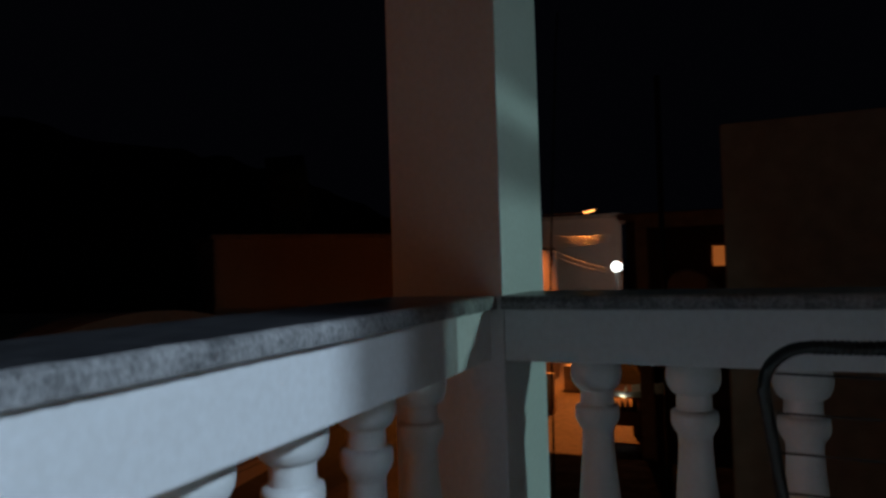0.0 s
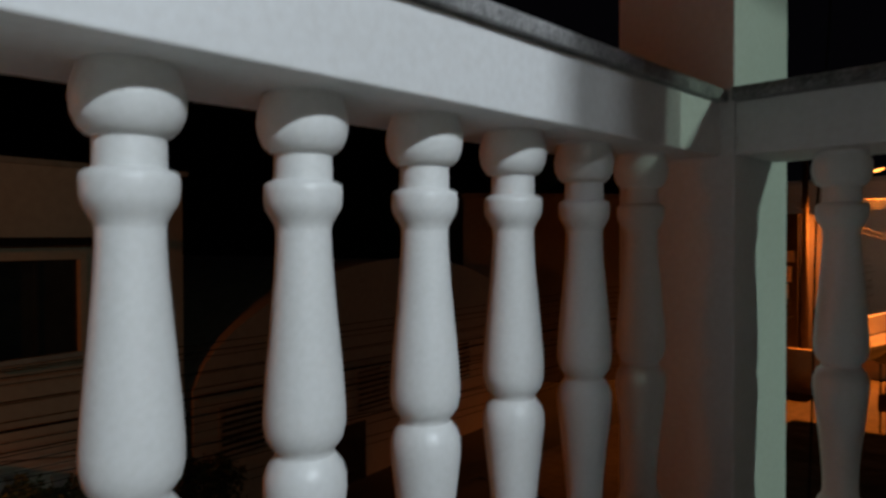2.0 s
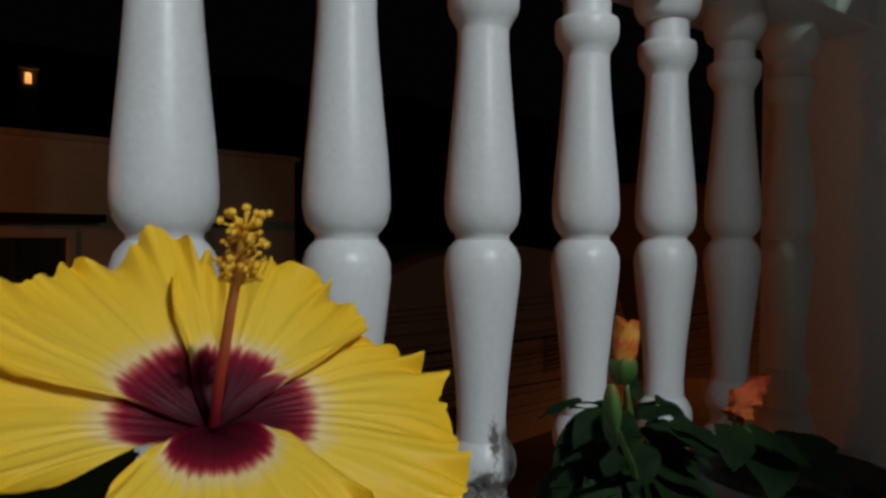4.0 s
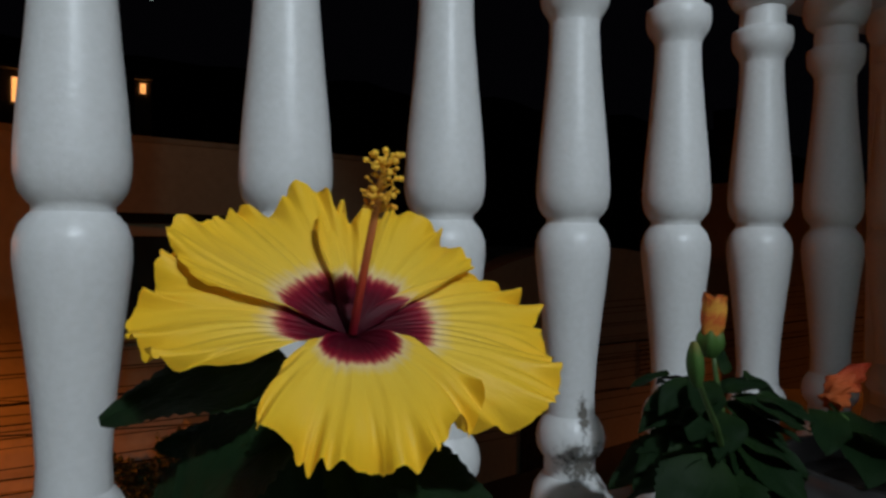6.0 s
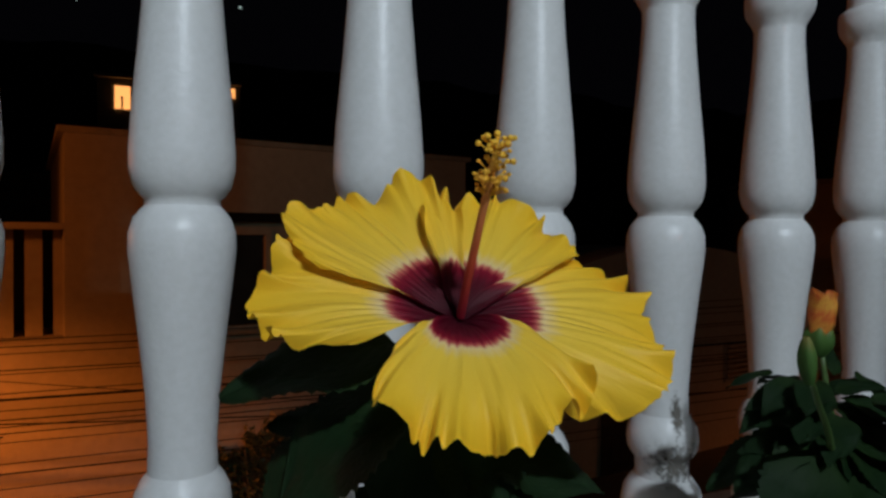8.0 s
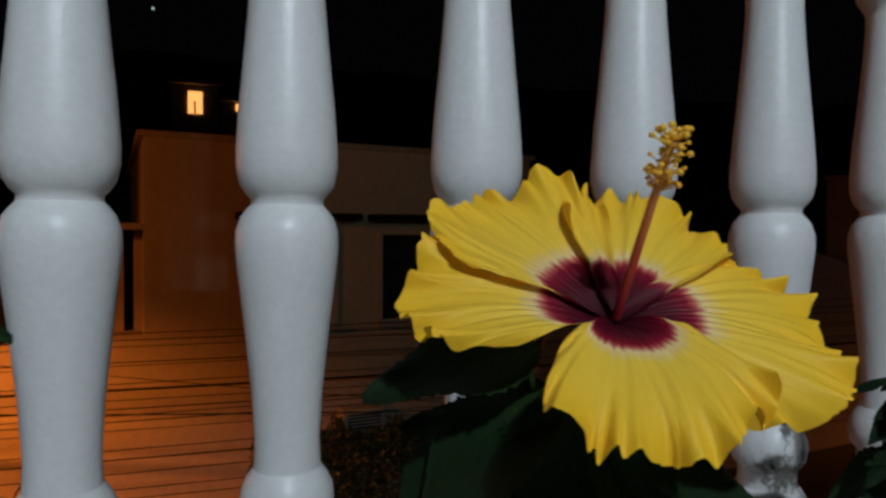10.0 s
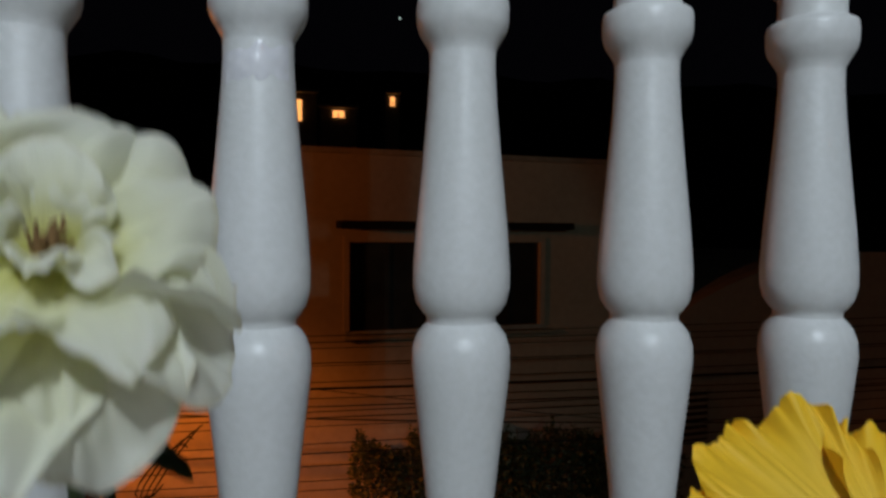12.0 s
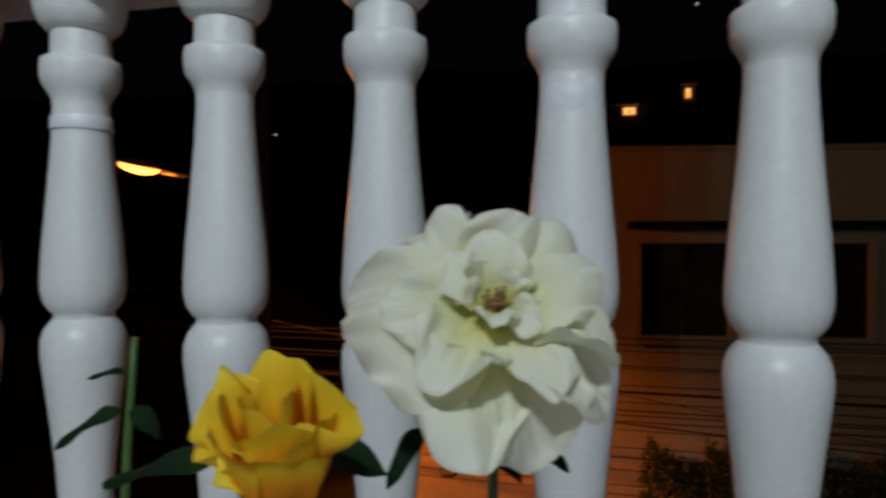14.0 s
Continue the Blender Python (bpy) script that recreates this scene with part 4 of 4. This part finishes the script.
for a, b, w in (
    ((-1.080, -0.325, 0.485), (-1.146, -0.312, 0.476), 0.64),
    ((-1.077, -0.333, 0.467), (-1.13, -0.319, 0.433), 0.80),
    ((-1.067, -0.345, 0.465), (-1.093, -0.346, 0.420), 0.95),
    ((-1.05, -0.335, 0.441), (-1.008, -0.363, 0.435), 0.70),
    ((-1.012, -0.320, 0.478), (-0.997, -0.340, 0.465), 0.70),
    ((-1.065, -0.345, 0.457), (-1.047, -0.367, 0.420), 0.90),
    ((-1.082, -0.287, 0.442), (-1.122, -0.279, 0.449), 0.70),
    ((-1.101, -0.311, 0.441), (-1.137, -0.305, 0.410), 0.90),
    ((-1.06, -0.31, 0.43), (-1.075, -0.355, 0.385), 1.0),
    ((-1.04, -0.30, 0.42), (-1.00, -0.34, 0.40), 0.9),
):
    leaf(hib, a, b, w)
flower_pot((-1.05, -0.29, 0), 0.11, 0.26, "black plastic flower pot of the yellow hibiscus")

# budding hibiscus further along the railing
bud = thing("hibiscus_plant", "young hibiscus with an orange bud and dark toothed leaves", "plant", (-0.66, -0.215, 0.26))


def bud_petals(length, radius, seed, open_=0.15, crumple=0.0):
    def fn(s, v):
        a = math.pi * v * 1.25 + 1.6 * s
        r = radius * (0.45 + 0.55 * math.sin(math.pi * min(0.62, 0.15 + 0.5 * s))) * (1 + open_ * s * s) * (1 + 0.10 * math.sin(5 * a / 1.25 + seed) * s) * (1 - 0.16 * (v + 1) / 2) * (1 - 0.28 * (1 - open_ * 2) * s ** 3)
        r *= 1 + crumple * (nz(s * 4, v * 5, seed) + 0.6 * nz(s * 9, v * 11, seed))
        return (r * math.cos(a) + crumple * 0.3 * radius * nz(s * 3, 2, seed), r * math.sin(a), length * s * (1 + (0.07 + 0.15 * crumple) * math.sin(6 * v + seed) * s))
    return sheet(fn, 16, 60)


def pointed(length, radius, lobes=5, flare=0.0):
    def fn(s, v):
        a = math.pi * v
        r = radius * math.sin(math.pi * (0.12 + 0.80 * s)) ** 0.8 * (1 + 0.10 * math.cos(lobes * a)) + flare * s * s
        z = length * s * (1 + 0.22 * flare / 0.004 * s * math.cos(lobes * a) * 0.4)
        return (r * math.cos(a), r * math.sin(a), z)
    return sheet(fn, 16, 40)


def put(ob, parent, at, lean=(0, 0, 0)):
    ob.matrix_local = Matrix.Translation(Vector(at) - parent.location) @ pose(0, 0, 0, *lean)
    return ob


b1 = put(part("bud", bud_petals(0.037, 0.0105, 1.0, 0.22, 0.14), BUDORANGE, bud, "opening orange flower bud"), bud, (-0.683, -0.205, 0.449), (4, 3, 0))
c1 = part("calyx", pointed(0.026, 0.0105, flare=0.002), CALYX, b1, "green calyx")
c1.matrix_local = pose(0, 0, -0.014)
b2 = put(part("bud", pointed(0.027, 0.0052, 3), CALYX, bud, "closed green flower bud"), bud, (-0.832, -0.316, 0.447), (-3, -4, 0))
stem(bud, [(-0.66, -0.215, 0.18), (-0.672, -0.215, 0.36), (-0.682, -0.207, 0.438)], 0.0045, 0.002)
stem(bud, [(-0.672, -0.215, 0.34), (-0.75, -0.265, 0.40), (-0.832, -0.316, 0.452)], 0.003, 0.0016, name="twig")
for a, b, w in (
    ((-0.705, -0.21, 0.41), (-0.762, -0.199, 0.402), 0.60),
    ((-0.697, -0.204, 0.408), (-0.731, -0.204, 0.416), 0.60),
    ((-0.71, -0.22, 0.381), (-0.782, -0.202, 0.341), 0.70),
    ((-0.71, -0.231, 0.384), (-0.758, -0.225, 0.336), 0.75),
    ((-0.667, -0.208, 0.406), (-0.645, -0.238, 0.42), 0.60),
    ((-0.672, -0.217, 0.403), (-0.626, -0.26, 0.385), 0.50),
    ((-0.681, -0.224, 0.378), (-0.624, -0.273, 0.352), 0.60),
    ((-0.694, -0.229, 0.377), (-0.681, -0.255, 0.333), 0.75),
    ((-0.714, -0.229, 0.388), (-0.732, -0.239, 0.341), 0.75),
    ((-0.637, -0.212, 0.409), (-0.62, -0.241, 0.396), 0.55),
    ((-0.688, -0.197, 0.391), (-0.74, -0.19, 0.384), 0.60),
    ((-0.65, -0.183, 0.394), (-0.635, -0.211, 0.423), 0.50),
    ((-0.69, -0.20, 0.37), (-0.65, -0.16, 0.36), 0.70),
    ((-0.68, -0.22, 0.355), (-0.73, -0.27, 0.33), 0.70),
    ((-0.66, -0.21, 0.36), (-0.60, -0.22, 0.34), 0.70),
    ((-0.67, -0.21, 0.42), (-0.655, -0.19, 0.45), 0.50),
    ((-0.72, -0.24, 0.37), (-0.80, -0.26, 0.32), 0.75),
    ((-0.70, -0.23, 0.36), (-0.74, -0.29, 0.31), 0.80),
    ((-0.67, -0.22, 0.37), (-0.66, -0.30, 0.33), 0.75),
    ((-0.65, -0.20, 0.38), (-0.58, -0.25, 0.33), 0.70),
    ((-0.70, -0.19, 0.36), (-0.77, -0.16, 0.33), 0.70),
    ((-0.69, -0.22, 0.395), (-0.72, -0.26, 0.375), 0.80),
    ((-0.67, -0.21, 0.395), (-0.63, -0.25, 0.37), 0.75),
):
    leaf(bud, a, Vector(a).lerp(Vector(b), 0.82), w * 0.92)
lr = random.Random(21)
for k in range(26):
    t, q = lr.random(), lr.random() * 6.283
    a = Vector((-0.69, -0.215, 0.33)).lerp(Vector((-0.682, -0.207, 0.425)), t) + Vector((0.035 * math.cos(q), 0.035 * math.sin(q), 0))
    ln = 0.024 + 0.02 * lr.random()
    leaf(bud, a, a + ln * Vector((math.cos(q), math.sin(q), 0.5 * lr.random() - 0.45)), 0.5 + 0.2 * lr.random(), (0.5 * math.cos(q), 0.5 * math.sin(q) - 0.3, 0.8))
flower_pot((-0.66, -0.215, 0), 0.12, 0.22, "black plastic flower pot of the budding hibiscus")

# fading orange hibiscus near the corner
fade = thing("hibiscus_plant", "hibiscus with a wilted rolled orange bloom and dark leaves", "plant", (-0.30, -0.16, 0.24))
w1 = put(part("wilted_bloom", bud_petals(0.060, 0.0150, 2.6, 0.0, 0.75), WILTED, fade, "wilted rolled orange bloom"), fade, (-0.415, -0.150, 0.352), (-8, 52, -10))
stem(fade, [(-0.30, -0.16, 0.24), (-0.36, -0.16, 0.31), (-0.415, -0.150, 0.352)], 0.004, 0.002)
for a, b, w in (((-0.42, -0.15, 0.345), (-0.48, -0.19, 0.33), 0.6), ((-0.40, -0.15, 0.335), (-0.36, -0.21, 0.315), 0.6), ((-0.33, -0.15, 0.30), (-0.25, -0.19, 0.31), 0.55), ((-0.33, -0.15, 0.29), (-0.29, -0.22, 0.28), 0.6), ((-0.35, -0.15, 0.31), (-0.42, -0.20, 0.29), 0.7)):
    leaf(fade, a, b, w)
flower_pot((-0.30, -0.16, 0), 0.12, 0.27, "black plastic flower pot near the corner pillar")


def rose_petal(length, width, cup, roll, seed, fold=1.0):
    """An open rose petal along x from its base: broad, softly folded, its rim rolled back."""
    def fn(s, v):
        w = width * (0.26 + 0.74 * math.sin(0.5 * math.pi * min(1, 1.25 * s)) ** 0.8)
        y = 0.5 * w * v * (1 - 0.12 * s ** 6)
        x = length * s * (1 - 0.30 * abs(v) ** 1.7 + 0.08 * nz(v * 1.6, seed, 2) * s)
        z = cup * length * (0.35 * v * v * s - 0.45 * s * (1 - s))
        z -= roll * length * (1.5 * max(0, s - 0.6) ** 2 + 0.5 * max(0, abs(v) - 0.5) ** 2 * s)
        z += fold * length * s * (0.16 * nz(s * 1.3, v * 1.5, seed) + 0.09 * math.sin(2.6 * v + seed) * s + 0.06 * nz(s * 3, v * 4, seed + 9))
        y += fold * width * 0.10 * s * nz(s * 2, v, seed + 4)
        return (x, y, z)
    return sheet(fn, 22, 28)


def cup_petal(radius, height, span, lip, seed):
    """A petal wrapped round the heart of a rose, its rim turned out."""
    def fn(s, v):
        a = span * v * (0.75 + 0.25 * s)
        top = height * (1 - 0.20 * abs(v) ** 1.6 + 0.13 * nz(v * 2, seed))
        r = radius * (0.30 + 0.70 * math.sin(0.5 * math.pi * min(1, 1.3 * s)) ** 0.7) + lip * max(0, s - 0.62) ** 1.7 * (1 + 0.7 * nz(v * 1.7, seed, 3))
        r += 0.06 * radius * nz(s * 2, v * 2.5, seed) + 0.07 * radius * v
        z = top * s - 0.9 * lip * max(0, s - 0.84) ** 1.5
        return (r * math.cos(a), r * math.sin(a), z)
    return sheet(fn, 22, 28)


def rose(parent, face, petals, cups, material, core, name, label, fold=1.9):
    """petals: turn, tilt, length, width, cup, roll, height; cups: turn, radius, height, span, lip, height of the base."""
    heart = part(name, lathe(core[0], 16), core[1], parent, label)
    heart.matrix_local = Matrix.Translation(-parent.location) @ face
    for k, (turn, tilt, ln, wd, cup, roll, up) in enumerate(petals):
        pt = part("petal", rose_petal(ln, wd, cup, roll, k * 1.37 + 0.4, fold), material, heart)
        pt.matrix_local = pose(0, 0, up, 0, 0, turn) @ pose(0.001, 0, 0, 0, -tilt, 0)
    for k, (turn, rad, ht, span, lip, up) in enumerate(cups):
        pt = part("petal", cup_petal(rad, ht, span, lip, k * 2.11 + 0.7), material, heart)
        pt.matrix_local = pose(0, 0, up, 0, 0, turn)
    return heart


white = thing("rose_bush", "rose bush with an open wilting white rose and thin dark leaves", "plant", (-1.33, -0.36, 0.24))
WFACE = axes((-1.306, -0.440, 0.620), (0.93, 0.33, -0.16), (0.06, -0.74, 0.66)) @ Matrix.Scale(0.75, 4)
heart_white = rose(white, WFACE, [
    (95, 10, 0.036, 0.040, 0.5, 0.5, 0), (50, 14, 0.037, 0.042, 0.6, 0.7, 0), (6, 4, 0.039, 0.030, 0.6, 0.8, 0), (330, -4, 0.046, 0.033, 0.7, 0.9, 0), (297, -14, 0.047, 0.036, 0.5, 0.5, 0), (261, -18, 0.048, 0.037, 0.5, 0.4, 0), (211, -4, 0.046, 0.047, 0.35, 0.5, 0), (168, 5, 0.043, 0.030, 0.6, 1.1, 0), (130, 12, 0.036, 0.036, 0.6, 0.8, 0),
    (72, 30, 0.035, 0.040, 0.9, 1.2, 0.0015), (24, 26, 0.034, 0.032, 0.8, 1.1, 0.0015), (122, 28, 0.034, 0.033, 0.9, 1.3, 0.0015), (346, 18, 0.037, 0.026, 0.8, 1.0, 0.0015), (236, 12, 0.033, 0.031, 0.7, 0.9, 0.0015), (302, 16, 0.033, 0.026, 0.9, 1.0, 0.0015), (190, 14, 0.034, 0.029, 0.8, 1.2, 0.0015),
    (92, 56, 0.021, 0.024, 1.0, 1.6, 0.002), (268, 62, 0.017, 0.014, 0.9, 1.2, 0.002), (322, 54, 0.018, 0.015, 1.0, 1.4, 0.002), (152, 50, 0.021, 0.018, 1.0, 1.6, 0.002)],
    [(75, 0.0075, 0.012, 0.8, 0.020, 0.001), (170, 0.0070, 0.010, 0.6, 0.022, 0.001)], ROSEWHITE,
    ([(0.001, -0.006), (0.005, -0.003), (0.0045, 0.001), (0.003, 0.003), (0.001, 0.0035)], DRIED), "white_rose", "wilting white rose with a dried brown heart")
rs = random.Random(9)
bmst = bmesh.new()
for k in range(46):
    a, r = rs.random() * 6.283, 0.0042 * rs.random() ** 0.6
    tip = Vector((math.cos(a) * r, math.sin(a) * r, 0.0055 + 0.003 * rs.random()))
    tube([Vector((tip.x * 0.4, tip.y * 0.4, 0.001)), tip], 0.00022, 4, bmst)
    bmesh.ops.create_icosphere(bmst, subdivisions=1, radius=0.0006, matrix=Matrix.Translation(tip))
tagged(part("stamen_tuft", bmst, DRIED, heart_white, "dried brown stamens"), kind="stuff")
stem(white, [(-1.33, -0.36, 0.24), (-1.32, -0.37, 0.42), (-1.31, -0.415, 0.57), (-1.306, -0.436, 0.612)], 0.0020, 0.0012)
stem(white, [(-1.317, -0.385, 0.47), (-1.312, -0.388, 0.51), (-1.288, -0.396, 0.525)], 0.0014, 0.0008, name="twig")
for a, b, w in (
    ((-1.327, -0.424, 0.587), (-1.335, -0.432, 0.575), 0.40),
    ((-1.310, -0.420, 0.583), (-1.301, -0.423, 0.576), 0.50),
    ((-1.302, -0.408, 0.581), (-1.290, -0.410, 0.576), 0.55),
    ((-1.306, -0.390, 0.526), (-1.335, -0.385, 0.535), 0.45),
    ((-1.315, -0.40, 0.52), (-1.34, -0.40, 0.50), 0.6),
):
    leaf(white, a, b, w)
leaf(white, (-1.288, -0.396, 0.525), (-1.2377, -0.4169, 0.5190), 0.25, (0.1, 0.05, 1.0))
flower_pot((-1.33, -0.36, 0), 0.10, 0.27, "black plastic flower pot of the white rose")

yellow = thing("rose_bush", "rose bush with a half-open yellow rose and small leaves", "plant", (-1.44, -0.38, 0.24))
YFACE = axes((-1.347, -0.462, 0.579), (0.96, 0.2, 0.06), (0.04, -0.26, 0.96)) @ Matrix.Diagonal((0.68, 0.68, 1.0, 1))
rose(yellow, YFACE, [(4, 54, 0.034, 0.018, 0.8, 0.2, 0.001), (150, 62, 0.034, 0.026, 0.9, 0.9, 0.001), (196, 58, 0.027, 0.026, 0.8, 0.9, 0.001), (262, 64, 0.024, 0.026, 0.9, 1.1, 0.001)],
    [(90, 0.0165, 0.031, 1.0, 0.012, 0), (150, 0.0165, 0.027, 0.9, 0.022, 0), (215, 0.0165, 0.024, 1.0, 0.014, 0), (275, 0.0165, 0.021, 1.0, 0.016, 0), (335, 0.016, 0.024, 0.9, 0.014, 0),
     (60, 0.012, 0.030, 1.2, 0.008, 0.001), (180, 0.012, 0.027, 1.2, 0.011, 0.001), (290, 0.012, 0.024, 1.2, 0.012, 0.001), (20, 0.0075, 0.027, 1.6, 0.005, 0.002), (200, 0.0075, 0.026, 1.6, 0.006, 0.002), (100, 0.004, 0.026, 2.2, 0.002, 0.003)], ROSEYELLOW,
    ([(0.001, -0.009), (0.005, -0.006), (0.0075, 0.0), (0.006, 0.008), (0.001, 0.011)], CALYX), "yellow_rose", "half-open yellow rose")
stem(yellow, [(-1.44, -0.38, 0.24), (-1.40, -0.40, 0.42), (-1.354, -0.452, 0.56), (-1.350, -0.460, 0.573)], 0.0020, 0.0012)
stem(yellow, [(-1.42, -0.39, 0.34), (-1.438, -0.402, 0.52), (-1.435, -0.399, 0.603)], 0.002, 0.0012, name="twig")
for a, b, w in (
    ((-1.439, -0.401, 0.579), (-1.456, -0.412, 0.571), 0.42),
    ((-1.436, -0.399, 0.580), (-1.424, -0.402, 0.572), 0.45),
    ((-1.395, -0.411, 0.569), (-1.425, -0.424, 0.568), 0.35),
    ((-1.437, -0.401, 0.592), (-1.445, -0.408, 0.592), 0.40),
    ((-1.363, -0.418, 0.578), (-1.341, -0.413, 0.573), 0.60),
    ((-1.362, -0.43, 0.575), (-1.374, -0.438, 0.566), 0.60),
    ((-1.38, -0.42, 0.50), (-1.35, -0.44, 0.49), 0.60),
):
    leaf(yellow, a, b, w)
flower_pot((-1.44, -0.38, 0), 0.095, 0.27, "black plastic flower pot of the yellow rose")

# repair tape and patch on two balusters
tagged(part("tape_band", lathe([(0.0298, 0.744), (0.0302, 0.745), (0.0297, 0.757), (0.0292, 0.758)], 40), TAPE), "white tape wound round a baluster neck", "tape").location = (-1.816, 0, 0)


def patch(s, v):
    a = radians(-95 + 62 * v)
    z = 0.738 + 0.026 * s + 0.006 * nz(v * 3, s, 4) + 0.004 * v
    r = 0.0283 + 0.0011 * math.sin(math.pi * s) * (1 - v * v) + 0.0010 * nz(v * 6, s * 5, 2)
    return (r * math.cos(a), r * math.sin(a), z)


tagged(part("plaster_patch", sheet(patch, 8, 30), TAPE), "rough white filler patch on a baluster neck", "patch").location = (-1.3145, 0, 0)

# tube chair
chair = thing("garden_chair", "dark metal tube chair with cord-wrapped frame and wire back", "chair", (0.0, -0.745, 0))


def arc(c, r, a0, a1, n=8):
    return [(c[0], c[1] + r * math.cos(radians(a0 + (a1 - a0) * k / n)), c[2] + r * math.sin(radians(a0 + (a1 - a0) * k / n))) for k in range(n + 1)]


loop = [(0.03, 0.13, 0.42), (0.0, 0.205, 0.70)] + arc((-0.03, 0.175, 0.90), 0.055, 0, 90) + arc((-0.03, -0.175, 0.90), 0.055, 90, 180) + [(0.0, -0.205, 0.70), (0.03, -0.13, 0.42)]
part("back_frame", tube(loop, 0.008, 12), METAL, chair)
ribs = bmesh.new()
for k in range(46):
    y = 0.17 - 0.34 * k / 45
    tube([(-0.03, y - 0.0022, 0.955), (-0.03, y + 0.0022, 0.955)], 0.0094, 10, ribs)
tagged(part("cord_wrap", ribs, METAL, chair), kind="stuff")
for k in range(9):
    z = 0.50 + 0.052 * k
    half = 0.13 + 0.085 * min(1, (z - 0.42) / 0.36)
    part("wire", tube([(0.0, -half, z), (0.012, 0, z - 0.006), (0.0, half, z)], 0.0016, 6), METAL, chair)
part("seat", boxed(0.02, 0.19, -0.20, 0.20, 0.405, 0.425, 0.006), POTBLACK, chair)
for x, y in ((0.04, -0.17), (0.04, 0.17), (0.17, -0.19), (0.17, 0.19)):
    part("leg", tube([(x, y, 0.41), (x, y * 1.05, 0.0)], 0.011, 10), METAL, chair)
